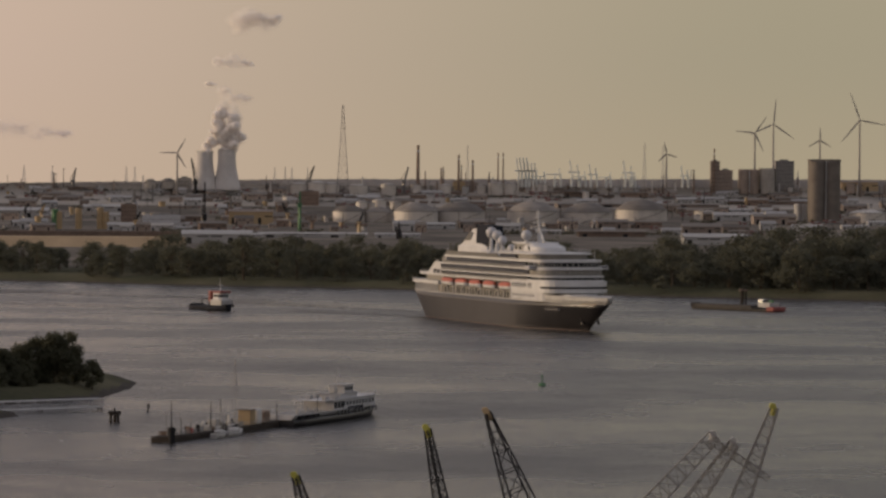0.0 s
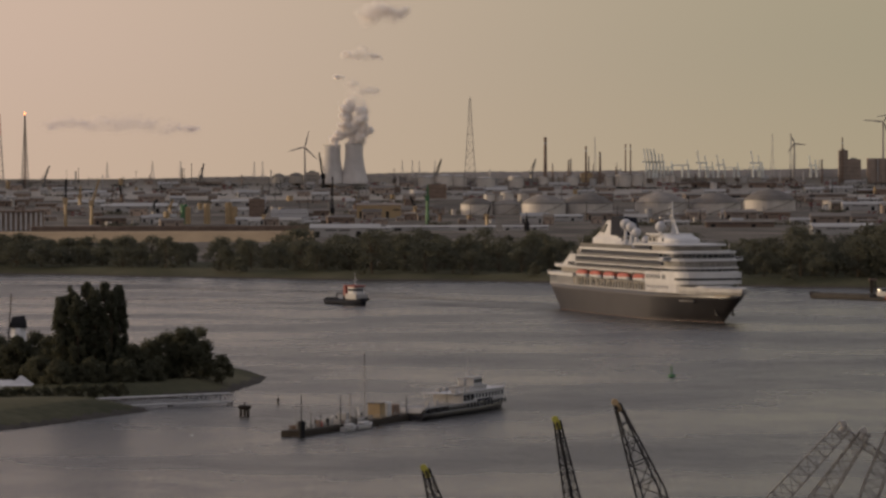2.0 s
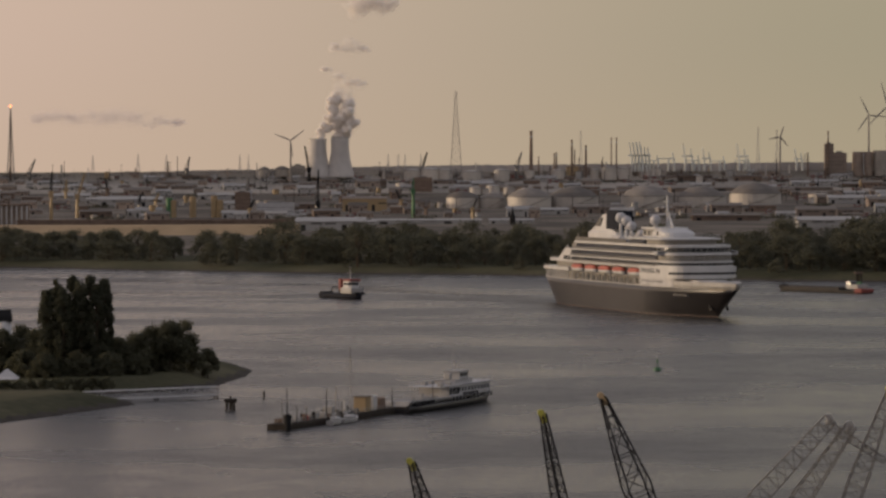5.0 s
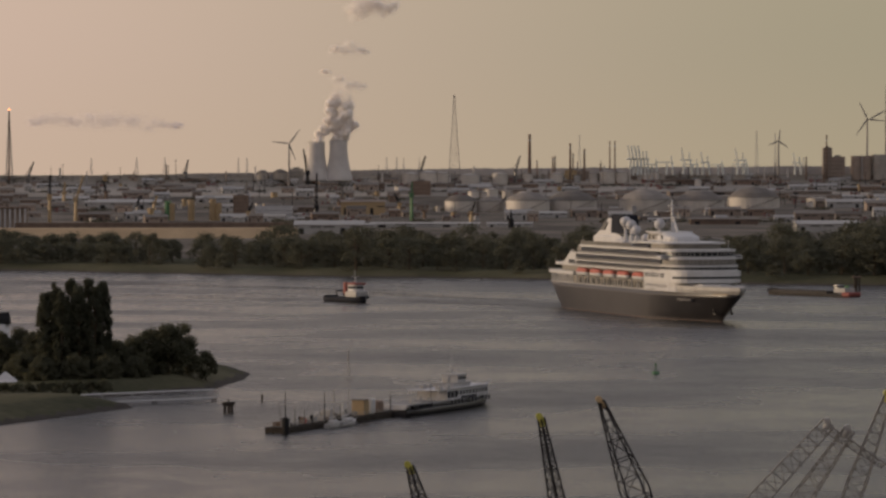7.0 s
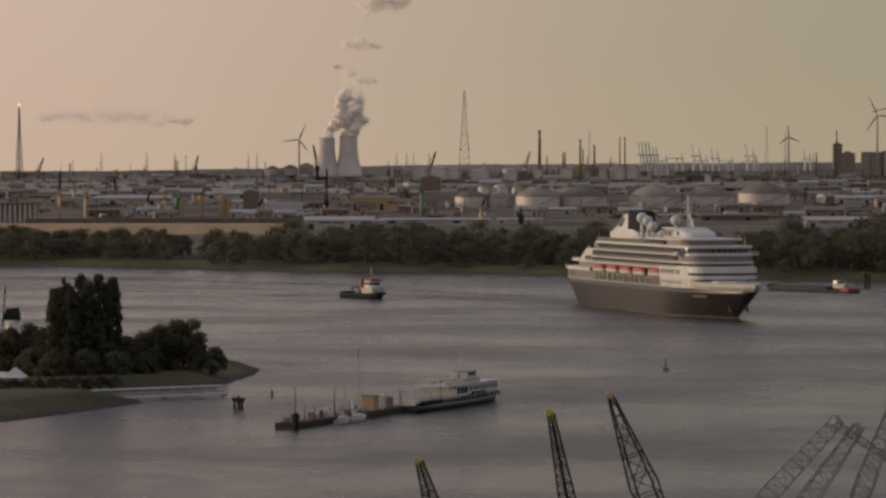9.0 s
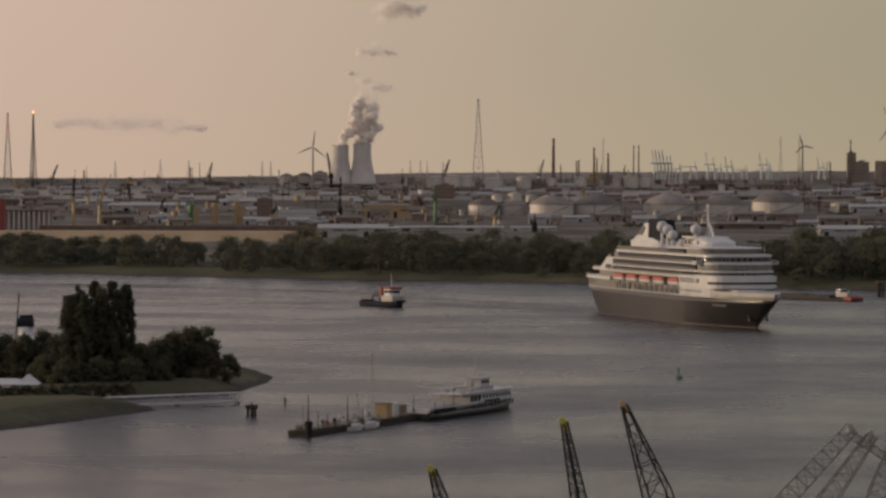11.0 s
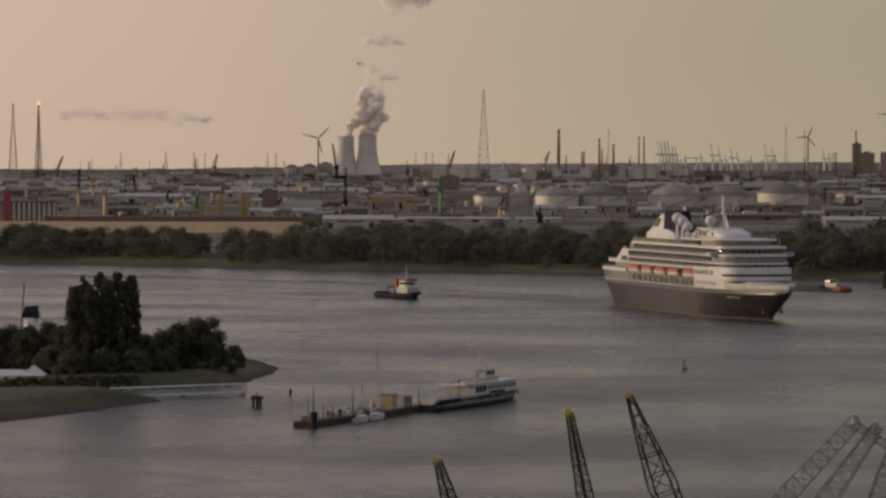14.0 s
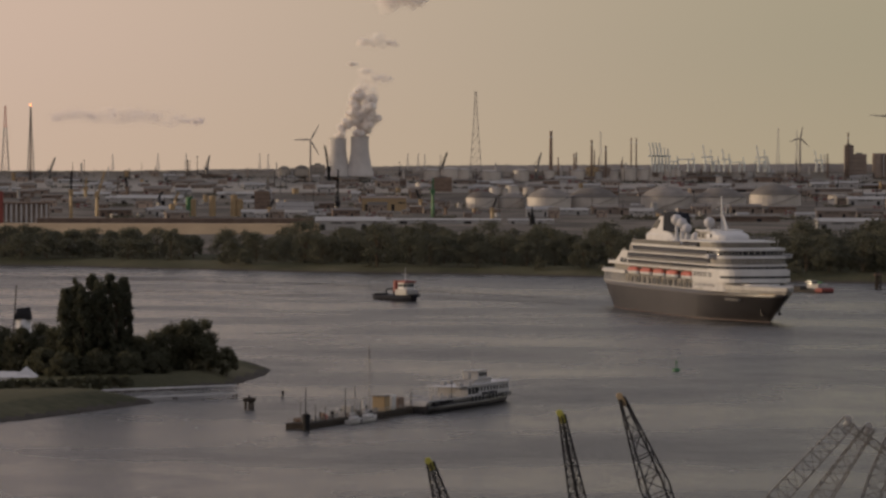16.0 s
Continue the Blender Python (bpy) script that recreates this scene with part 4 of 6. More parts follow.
def build_ferry():
    a, b = Vector((-3.6, 961, 0)), Vector((20.6, 1019, 0))
    length = (b - a).length
    f = thing("ferry", Matrix.Translation((a + b) / 2) @ pose(0, 0, 0, 0, 0, math.degrees(math.atan2(b.y - a.y, b.x - a.x))), "white passenger ferry with dark hull moored at the landing stage", "ferry")
    f.scale = (1, 1, 0.9)
    L = length
    part("hull", boat_hull(bmesh.new(), L, 4.6, -0.6, 1.95, 0.05, 0.8), "hull", f, "dark painted lower hull", smooth=True)
    part("upper_hull", boat_hull(bmesh.new(), L * 0.995, 4.65, 1.9, 3.3, 0.03, 0.8), "paint_white", f, "dull white topsides")
    # main deck house over the forward two thirds, open vehicle deck aft
    def house(x0, x1, half, nose):
        return [(L * x0, -half), (L * x1, -half), (L * (x1 + nose), -half * 0.5), (L * (x1 + nose), half * 0.5), (L * x1, half), (L * x0, half)]
    saloon = part("saloon", slab(bmesh.new(), house(-0.11, 0.33, 4.1, 0.06), 3.2, 6.0), "paint_white", f, "dull white saloon")
    me = mesh_of(box(bmesh.new(), -0.62, 0.62, -0.06, 0.06, -0.6, 0.6, 0.05), "window", "glass")
    for i in range(10):
        for sy in (-1, 1):
            share("window", me, saloon, pose(L * 0.0 + i * 2.15, sy * 4.12, 4.8))
    for i in range(12):
        for sy in (-1, 1):
            if i not in (4, 8):
                share("window", me, f, pose(-L * 0.08 + i * 2.3, sy * 4.66, 2.5))
    # solid black panels stand for the shade inside the open saloon side
    for i in range(3):
        part("deck_opening", box(bmesh.new(), -L * 0.105 + i * 2.3, -L * 0.105 + i * 2.3 + 1.8, -4.16, -3.9, 3.7, 5.5), "black", saloon, "black panel for the shaded open side of the saloon")
    for i in range(4):
        for sy in (-1, 1):
            part("deck_post", bar(bmesh.new(), (-L * 0.2 + i * 1.9, sy * 4.0, 3.3), (-L * 0.2 + i * 1.9, sy * 4.0, 6.0), 0.12, n=6), "paint_white", f)
    part("upper_deck", slab(bmesh.new(), house(-0.21, 0.34, 4.35, 0.06), 6.0, 6.2), "paint_white", f)
    part("bridge_deck_house", slab(bmesh.new(), house(0.01, 0.19, 2.8, 0.02), 6.2, 7.2), "paint_white", f)
    part("bridge_deck", slab(bmesh.new(), house(0.0, 0.2, 3.1, 0.02), 7.2, 7.35), "paint_grey", f)
    wh = part("wheelhouse", slab(bmesh.new(), house(0.08, 0.17, 2.1, 0.025), 7.35, 9.4), "paint_white", f)
    part("wheelhouse_glazing", slab(bmesh.new(), house(0.085, 0.172, 2.16, 0.026), 8.1, 9.0), "glass", wh, "dark wheelhouse windows")
    part("wheelhouse_roof", slab(bmesh.new(), house(0.07, 0.18, 2.3, 0.03), 9.4, 9.55), "paint_grey", wh)
    part("funnel", box(bmesh.new(), L * 0.03, L * 0.055, -0.9, 0.9, 7.3, 9.2, 0.25), "paint_grey", f)
    bm = bar(bmesh.new(), (L * 0.1, 0, 9.4), (L * 0.095, 0, 15.2), 0.16, 0.06, 6)
    bar(bm, (L * 0.098, -1.3, 12.2), (L * 0.098, 1.3, 12.2), 0.07, n=4)
    bar(bm, (L * 0.14, 0, 9.5), (L * 0.098, 0, 12.6), 0.08, n=4)
    part("mast", bm, "paint_white", f)
    part("after_deck", box(bmesh.new(), -L * 0.47, -L * 0.2, -3.6, 3.6, 3.2, 3.4, 0.05), "steel", f)
    # vehicle deck openings are solid black boxes, their inner shade put into the colour
    for i in range(3):
        part("ramp_opening", box(bmesh.new(), -L * 0.46 + i * 4.4, -L * 0.46 + i * 4.4 + 3.6, -4.35, -3.2, 2.1, 3.0, 0.1), "black", f, "black panel for the shaded opening of the vehicle deck")
    for i, x in enumerate((-0.42, -0.37, -0.33, -0.28, -0.24)):
        part("vent", bar(bmesh.new(), (L * x, -2.4 + i % 2, 3.3), (L * x, -2.4 + i % 2, 4.4 + 0.5 * (i % 2)), 0.35, 0.3, 8), "paint_grey", f)
    for sy in (-1, 1):
        for x0, x1, z, half in ((-0.21, 0.0, 6.2, 4.25), (-0.46, -0.2, 3.4, 3.7), (0.21, 0.36, 6.2, 4.0), (0.36, 0.47, 3.9, 2.6)):
            bm = bmesh.new()
            for h in (0.5, 1.0):
                bar(bm, (L * x0, sy * half, z + h), (L * x1, sy * half, z + h), 0.05, n=4)
            n = max(2, int((x1 - x0) * L / 1.6))
            for i in range(n + 1):
                x = L * (x0 + (x1 - x0) * i / n)
                bar(bm, (x, sy * half, z), (x, sy * half, z + 1.05), 0.05, n=4)
            part("railing", bm, "paint_white", f)
    for x, y in ((-L * 0.17, -3), (-L * 0.12, 2.6), (-L * 0.07, -2.8), (-L * 0.04, 3)):
        part("deck_locker", box(bmesh.new(), x, x + 2.0, y - 0.6, y + 0.6, 6.2, 7.2, 0.1), "paint_grey", f)
    bm = bmesh.new()
    for i in range(7):
        box(bm, L * 0.02 + i * 1.5, L * 0.02 + i * 1.5 + 1.05, -4.72, -4.6, 3.2, 3.9)
    part("name_lettering", bm, "soot", f, "dark blue bars of lettering")
    part("flagstaff", bar(bmesh.new(), (-L * 0.26, -3.6, 3.3), (-L * 0.26, -3.6, 8.2), 0.09, 0.05, 5), "black", f)


def build_buoy(x, y):
    bu = thing("buoy", pose(x, y, 0), "green channel buoy with a lattice top", "buoy")
    part("float", lathe(bmesh.new(), [(0.9, -0.6), (1.2, 0), (1.15, 0.5), (0.6, 0.9)], 14), "green", bu)
    part("tower", lattice(bmesh.new(), (0, 0, 0.8), (0, 0, 2.5), 0.9, 0.35, 3, 0.06), "green", bu)
    part("topmark", lathe(bmesh.new(), [(0.45, 2.5), (0.3, 3.0), (0.02, 3.4)], 10), "green", bu)


build_landing_stage()
build_yacht(-14.4, 929, 66, 9.5, 18.2)
build_yacht(-17.6, 921, 70, 7.5, 9.2)
build_ferry()
build_buoy(72.4, 1157)


# ---- harbour cranes on the near quay ----
def boom_frame(name, a, b, w0, w1, bays, r, material, parent, w_mid, label):
    """A lattice boom: four chords in one frame, each brace a part of it."""
    a, b = Vector(a), Vector(b)
    q = (b - a).to_track_quat("Z", "Y")

    def corners(f):
        w = w0 + (w_mid - w0) * f * 2 if f < 0.5 else w_mid + (w1 - w_mid) * (f - 0.5) * 2
        return [a + (b - a) * f + q @ Vector((w * 0.5 * sx, w * 0.5 * sy, 0)) for sx, sy in ((1, 1), (-1, 1), (-1, -1), (1, -1))]
    rings = [corners(k / bays) for k in range(bays + 1)]
    boom = tagged(new(name), label)
    boom.empty_display_size, boom.parent = 0.1, parent
    lo, mid, hi = corners(0), corners(0.5), corners(1)
    for i in range(4):
        rod = [[p + q @ Vector((r * math.cos(1.2566 * j), r * math.sin(1.2566 * j), 0)) for j in range(5)] for p in (lo[i], mid[i], hi[i])]
        part("chord", loft(bmesh.new(), rod), material, boom)
    unit = mesh_of(bar(bmesh.new(), (0, 0, 0), (0, 0, 1), 1.0, n=4), "brace", material)

    def brace(p, e):
        share("brace", unit, boom, Matrix.Translation(p) @ (e - p).to_track_quat("Z", "Y").to_matrix().to_4x4() @ Matrix.Diagonal((r * 0.5, r * 0.5, (e - p).length, 1)))
    for k in range(bays):
        for i in range(4):
            j = (i + 1) % 4
            brace(rings[k][i], rings[k + 1][j] if k % 2 else rings[k + 1][i - 1])
            brace(rings[k + 1][i], rings[k + 1][j])
    return boom


def build_boom_crane(tip, foot, w_tip, w_mid, material, head, label, bays=14):
    tip, foot = Vector(tip), Vector(foot)
    c = thing("harbour_crane", pose(foot.x, foot.y, 3.0), label, "crane", "cranes on the near quay")
    t, f = tip - Vector((foot.x, foot.y, 3.0)), Vector((0, 0, 9.0))
    boom = boom_frame("boom", f, t, 1.6, w_tip, bays, 0.085 if material == "lattice" else 0.12, material, c, w_mid, "slender braced lattice boom")
    bm = bmesh.new()
    w = (t - f).normalized()
    bar(bm, t - w * 1.0, t + w * 0.1, 0.3, 0.36, 8)
    bar(bm, t + Vector((-0.25, -0.5, 0.2)), t + Vector((-0.25, 0.5, 0.2)), 0.4, n=12)
    part("sheave_head", bm, head, boom, "painted sheave head")
    bm = bmesh.new()
    for sx in (-3.5, 3.5):
        for sy in (-3.5, 3.5):
            bar(bm, (sx, sy, 0), (sx * 0.6, sy * 0.6, 6), 0.4, n=6)
    part("portal", bm, material, c)
    part("machine_house", box(bmesh.new(), -3.2, 3.2, -2.4, 2.4, 6, 10.2, 0.2), head, c)
    bm = bmesh.new()
    lattice(bm, (0, 0, 10), (2 if t.x < 0 else -2, 0, 15), 2.0, 1.0, 3, 0.1)
    part("a_frame", bm, material, c)
    return c


def near(b, drop, y):
    return (b / 7000 * y, y, EYE - drop / 7000 * y)


build_boom_crane(near(2, 531, 470), (4.0, 474, 3), 0.6, 1.6, "black", "yellow", "dark lattice boom crane with a yellow head")
build_boom_crane(near(235, 446, 470), (19.5, 473, 3), 0.55, 1.35, "black", "yellow", "dark lattice boom crane with a bright yellow head", 18)
build_boom_crane(near(341, 416, 470), (30.9, 472, 3), 0.6, 2.9, "black", "amber", "dark wide lattice crane with an ochre head", 9)
bent = build_boom_crane(near(746, 456, 480), (35.0, 482, 3), 1.6, 2.2, "lattice", "paint_grey", "grey level-luffing quay crane with a bent jib", 16)
build_boom_crane(near(782, 468, 480), (42.5, 484, 3), 1.2, 2.2, "lattice", "paint_grey", "grey lattice quay crane leaning over the water", 16)
build_boom_crane(near(852, 406, 480), (51.0, 482, 3), 0.9, 2.2, "lattice", "yellow", "grey lattice quay crane with a yellow head", 18)
off = Vector((35.0, 482, 3))
boom_frame("jib", Vector(near(735, 462, 481)) - off, Vector(near(842, 532, 481)) - off, 0.9, 0.7, 9, 0.08, "lattice", bent, 0.9, "grey braced jib")


# ---- tug and barge ----
def build_tug():
    t = thing("tugboat", pose(-29.5, 1779, 0, 0, 0, -60), "dark-hulled tugboat with white wheelhouse and red top", "tugboat")
    hull = part("hull", boat_hull(bmesh.new(), 34, 4.6, -0.8, 2.2, 0.06, 0.85), "soot", t, "dark blue hull", smooth=True)
    hull.matrix_basis = pose(-17, 0, 0)
    part("bow_fender", bar(bmesh.new(), (-1.6, -2.4, 2.6), (-1.6, 2.4, 2.6), 0.6, n=10), "black", hull).matrix_basis = pose(16, 0, 0)
    part("deckhouse", box(bmesh.new(), -15, -4.5, -3.2, 3.2, 2.4, 5.2, 0.4), "paint_grey", t)
    wh = part("wheelhouse", slab(bmesh.new(), [(-13, -2.6), (-8, -2.6), (-6.6, -1.5), (-6.6, 1.5), (-8, 2.6), (-13, 2.6)], 5.2, 8.0), "white", t)
    part("wheelhouse_glazing", slab(bmesh.new(), [(-12.6, -2.66), (-7.97, -2.66), (-6.53, -1.5), (-6.53, 1.5), (-7.97, 2.66), (-12.6, 2.66)], 6.3, 7.4), "glass", wh)
    part("wheelhouse_roof", box(bmesh.new(), -13.4, -6.2, -2.9, 2.9, 8.0, 8.9, 0.25), "dull_red", t, "dull red wheelhouse roof")
    for sy in (-2.4, 2.4):
        part("funnel", box(bmesh.new(), -16.5, -14.2, sy - 0.8, sy + 0.8, 4, 9.0, 0.25), "dull_red", t, "dull red exhaust funnel")
    part("mast", bar(bmesh.new(), (-11, 0, 8.8), (-11.3, 0, 14.8), 0.22, 0.08, 6), "white", t)
    part("yard", bar(bmesh.new(), (-11.1, -1.6, 11.6), (-11.1, 1.6, 11.6), 0.08, n=5), "white", t)
    part("tow_winch", bar(bmesh.new(), (-19, -1.4, 3.4), (-19, 1.4, 3.4), 0.9, n=10), "black", t)
    part("deck_crane", bar(bmesh.new(), (-18, 2.2, 2.4), (-21, 2.2, 7.0), 0.3, 0.2, 6), "black", t)
    part("tow_gantry", bar(bmesh.new(), (-23, -3, 5), (-23, 3, 5), 0.25, n=6), "black", t)
    for sy in (-3, 3):
        part("gantry_leg", bar(bmesh.new(), (-23, sy, 2), (-23, sy, 5), 0.25, n=6), "black", t)
    part("bulwark", box(bmesh.new(), -33.4, -32.2, -3.4, 3.4, 1.9, 2.9, 0.2), "black", t)
    return t


def build_barge():
    g = thing("barge", pose(222, 1809, 0, 0, 0, 127), "long low grey cargo barge with red stern", "barge")
    hull = part("hull", boat_hull(bmesh.new(), 60, 4.4, -0.8, 1.3, 0.03, 0.8), "barge_grey", g, "dull grey-brown hull")
    hull.matrix_basis = pose(30, 0, 0)
    part("stern_hull", box(bmesh.new(), -0.6, 5, -4.0, 4.0, 0.2, 2.3, 0.5), "dull_red", g, "dull red stern")
    part("coaming", box(bmesh.new(), 15, 54, -3.6, 3.6, 1.1, 2.4, 0.1), "barge_grey", g)
    for i in range(12):
        part("hatch_cover", box(bmesh.new(), 15.3 + i * 3.2, 18.3 + i * 3.2, -3.4, 3.4, 2.4, 2.75, 0.1), "barge_grey", g)
    part("accommodation", box(bmesh.new(), 3, 11, -3.2, 3.2, 2.0, 4.2, 0.2), "paint_grey", g)
    wh = part("wheelhouse", box(bmesh.new(), 9, 12, -2, 2, 3, 5.6, 0.2), "paint_grey", g)
    part("wheelhouse_glazing", box(bmesh.new(), 8.95, 12.06, -2.06, 2.06, 4.4, 5.2), "glass", wh)
    part("car_on_deck", box(bmesh.new(), 5, 8, -2.0, -0.3, 4.2, 5.3, 0.3), "green", g)
    part("bow_house", box(bmesh.new(), 55, 58, -2, 2, 1.4, 3.0, 0.2), "black", g)
    part("mast", bar(bmesh.new(), (57, 0, 2), (57, 0, 4.6), 0.12, n=6), "black", g)
    return g


tug = build_tug()
barge = build_barge()


# ---- docklands beyond the river; sizes below are angles in the camera's view, turned to metres by k ----
def tank(b, drop, w, h, dome=0.25, material="tank", label="round white storage tank with a shallow domed roof"):
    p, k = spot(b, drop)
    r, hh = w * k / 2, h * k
    t = thing("storage_tank", Matrix.Translation(p), label, "tank", "storage tanks")
    wall = part("shell", lathe(bmesh.new(), [(r, -1.0), (r, hh), (r * 0.985, hh)], 32), material, t)
    roof = part("roof", lathe(bmesh.new(), [(r * 1.01, hh), (r * 0.8, hh + dome * r * 0.45), (r * 0.45, hh + dome * r * 0.83), (0.02 * r, hh + dome * r)], 32), "roof" if dome > 0.3 else material, t)
    part("rim_rail", lathe(bmesh.new(), [(r * 1.02, hh - 0.05 * k), (r * 1.02, hh + 0.9 * k), (r * 1.0, hh + 0.9 * k), (r * 1.0, hh - 0.05 * k)], 32, cap=False), "steel", roof)
    if w > 40:
        ring = []
        for i in range(13):
            a = -1.9 + 1.3 * i / 12
            z = hh * i / 12
            ring.append([(r * f * math.cos(a), r * f * math.sin(a), z + g * k) for f, g in ((1.0, -0.4), (1.03, -0.4), (1.03, 0.6), (1.0, 0.6))])
        part("stair", loft(bmesh.new(), ring), "roof", wall)
    return t


SHEDS = []


def shed_kinds():
    """Unit sheds, one metre each way, from which all the warehouses are copied."""
    for wall, roof, pitch, lab in (("wall", "roof", 0.28, "low grey metal-clad warehouse with a shallow pitched roof"), ("brown", "roof", 0.2, "brown brick dockside building with a flat roof"),
                                   ("paint_grey", "paint_grey", 0.3, "pale warehouse with a light pitched roof"), ("amber", "wall", 0.15, "industrial hall with ochre coloured walls")):
        s = thing("warehouse", pose(0, -900 - 20 * len(SHEDS), 3), lab, "warehouse", "dock warehouses")
        body = part("wall", box(bmesh.new(), -0.5, 0.5, -0.5, 0.5, -0.1, 1 - pitch), wall, s)
        part("roof", loft(bmesh.new(), [[(-0.515, -0.53, 1 - pitch), (-0.515, 0, 1), (-0.515, 0.53, 1 - pitch)], [(0.515, -0.53, 1 - pitch), (0.515, 0, 1), (0.515, 0.53, 1 - pitch)]]), roof, s)
        door = mesh_of(box(bmesh.new(), -0.035, 0.035, -0.012, 0.012, 0, 0.45), "door", "black")
        for i in (0, 3):
            share("door", door, body, pose(-0.4 + 0.2 * i, -0.5, 0.0))
        strip = mesh_of(box(bmesh.new(), -0.08, 0.08, -0.012, 0.012, 0.5, 0.58), "window", "glass")
        for i in (1, 2, 4):
            share("window", strip, body, pose(-0.4 + 0.2 * i, -0.5, 0.0))
        SHEDS.append(s)


def shed(b, drop, w, h, kind=0, depth=0.5, turn=0.0):
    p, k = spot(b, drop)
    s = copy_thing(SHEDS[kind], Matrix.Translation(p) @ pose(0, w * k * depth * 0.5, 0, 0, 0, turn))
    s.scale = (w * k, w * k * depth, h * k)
    return s


def chimney(b, drop, h, w, material="brown", label="tall slender brick chimney"):
    p, k = spot(b, drop)
    c = thing("chimney", Matrix.Translation(p), label, "chimney", "chimneys")
    part("shaft", lathe(bmesh.new(), [(w * k * 0.6, -1), (w * k * 0.4, h * k * 0.97), (w * k * 0.5, h * k * 0.975), (w * k * 0.5, h * k)], 14), material, c)
    part("band", lathe(bmesh.new(), [(w * k * 0.47, h * k * 0.86), (w * k * 0.46, h * k * 0.9)], 14), "paint_grey", c)
    return c


def mast_tower(b, drop, h, w, material="red", label="slim red and white lattice transmission mast", tip=1.6):
    p, k = spot(b, drop)
    bold = 0.55 if w > 9 else 0.28
    t = thing("lattice_mast", Matrix.Translation(p), label, "mast", "lattice masts")
    part("lower_mast", lattice(bmesh.new(), (0, 0, 0), (0, 0, h * k * 0.7), w * k, w * k * 0.32, 9, bold * k, brace=0.55), "hazed_zinc" if material == "hazed_zinc" else "lattice", t)
    part("upper_mast", lattice(bmesh.new(), (0, 0, h * k * 0.7), (0, 0, h * k), w * k * 0.32, tip * k, 5, bold * 0.9 * k, brace=0.55), material, t)
    return t


def boom_crane_far(b, drop, h, lean, material="black", base="amber", base_h=0.45):
    p, k = spot(b, drop)
    c = thing("dock_crane", Matrix.Translation(p), "dockside crane with a raised jib seen far off", "crane", "dock cranes")
    part("tower", bar(bmesh.new(), (0, 0, -1), (0, 0, h * base_h * k), 3.6 * k, 2.6 * k, 4), base, c)
    part("cab", box(bmesh.new(), -4 * k, 4 * k, -3 * k, 3 * k, h * base_h * k, h * (base_h + 0.12) * k, 0.3 * k), base, c)
    part("jib", lattice(bmesh.new(), (0, 0, h * base_h * k), (lean * k, 0, h * k), 3.2 * k, 1.4 * k, 7, 0.7 * k, brace=0.6), material, c)
    part("tie", bar(bmesh.new(), (-math.copysign(5, lean) * k, 0, h * (base_h + 0.1) * k), (lean * k, 0, h * k), 0.35 * k, n=4), "black", c)
    return c


def container_crane(b, drop, h, raised):
    p, k = spot(b, drop)
    c = thing("container_crane", Matrix.Translation(p), "pale grey ship-to-shore container crane far off", "crane", "container cranes")
    w = h * 0.32 * k
    for sx in (-0.5, 0.5):
        for sy in (-0.5, 0.5):
            part("leg", bar(bmesh.new(), (sx * w, sy * w, -1), (sx * w * 0.8, sy * w * 0.8, h * 0.62 * k), 1.3 * k, n=5), "crane_paint", c)
    part("girder", box(bmesh.new(), -w * 0.9, w * 0.6, -0.8 * k, 0.8 * k, h * 0.56 * k, h * 0.62 * k), "crane_paint", c)
    part("cross_beam", box(bmesh.new(), -w * 0.5, w * 0.5, -w * 0.5, w * 0.5, h * 0.25 * k, h * 0.28 * k), "crane_paint", c)
    part("apex", bar(bmesh.new(), (0.3 * w, 0, h * 0.6 * k), (0.25 * w, 0, h * 0.9 * k), 1.1 * k, n=5), "crane_paint", c)
    if raised:
        part("boom", bar(bmesh.new(), (-0.5 * w, 0, h * 0.6 * k), (-0.75 * w, 0, h * 1.1 * k), 1.3 * k, n=5), "crane_paint", c)
    else:
        part("boom", box(bmesh.new(), -w * 2.2, -w * 0.5, -0.7 * k, 0.7 * k, h * 0.56 * k, h * 0.61 * k), "crane_paint", c)
    return c


def silo_block(b, drop, w, h, n, material="concrete", label="group of tall grey concrete grain silos"):
    p, k = spot(b, drop)
    s = thing("silo", Matrix.Translation(p), label, "silo", "silos")
    r = w * k / (2 * n) * 1.02
    for i in range(n):
        x = (-w / 2 + w / n * (i + 0.5)) * k
        for j in range(2):
            part("silo_cell", lathe(bmesh.new(), [(r, -1), (r, h * k), (r * 0.9, h * k + 0.4 * k)], 18, x, j * 2 * r), material, s)
    part("head_house", box(bmesh.new(), -w * k * 0.5, w * k * 0.5, -r * 0.6, r * 2.6, h * k, h * k * 1.04, 0.1), material, s)
    for i in range(n - 1):
        part("pipe", bar(bmesh.new(), ((-w / 2 + w / n * (i + 1)) * k, -r * 0.9, 0), ((-w / 2 + w / n * (i + 1)) * k, -r * 0.9, h * k), 0.7 * k, n=6), "white", s)
    return s


def block(b, drop, w, h, material, label, name="tower_block", depth=0.8):
    p, k = spot(b, drop)
    t = thing(name, Matrix.Translation(p), label, "building", "dock buildings")
    body = part("wall", box(bmesh.new(), -w * k / 2, w * k / 2, 0, w * k * depth, -1, h * k, 0.3 * k), material, t)
    win = mesh_of(box(bmesh.new(), -0.7 * k, 0.7 * k, -0.15 * k, 0.15 * k, -0.9 * k, 0.9 * k), "window", "glass")
    for i in range(max(1, int(w / 5))):
        for j in range(max(1, int(h / 7))):
            share("window", win, body, Matrix.Translation(((-w / 2 + 3 + i * 5) * k, -0.05 * k, (4 + j * 7) * k)))
    part("roof_plant", box(bmesh.new(), -w * k * 0.25, w * k * 0.2, w * k * 0.2, w * k * 0.6, h * k, h * k + 2.5 * k), "steel", t)
    return t


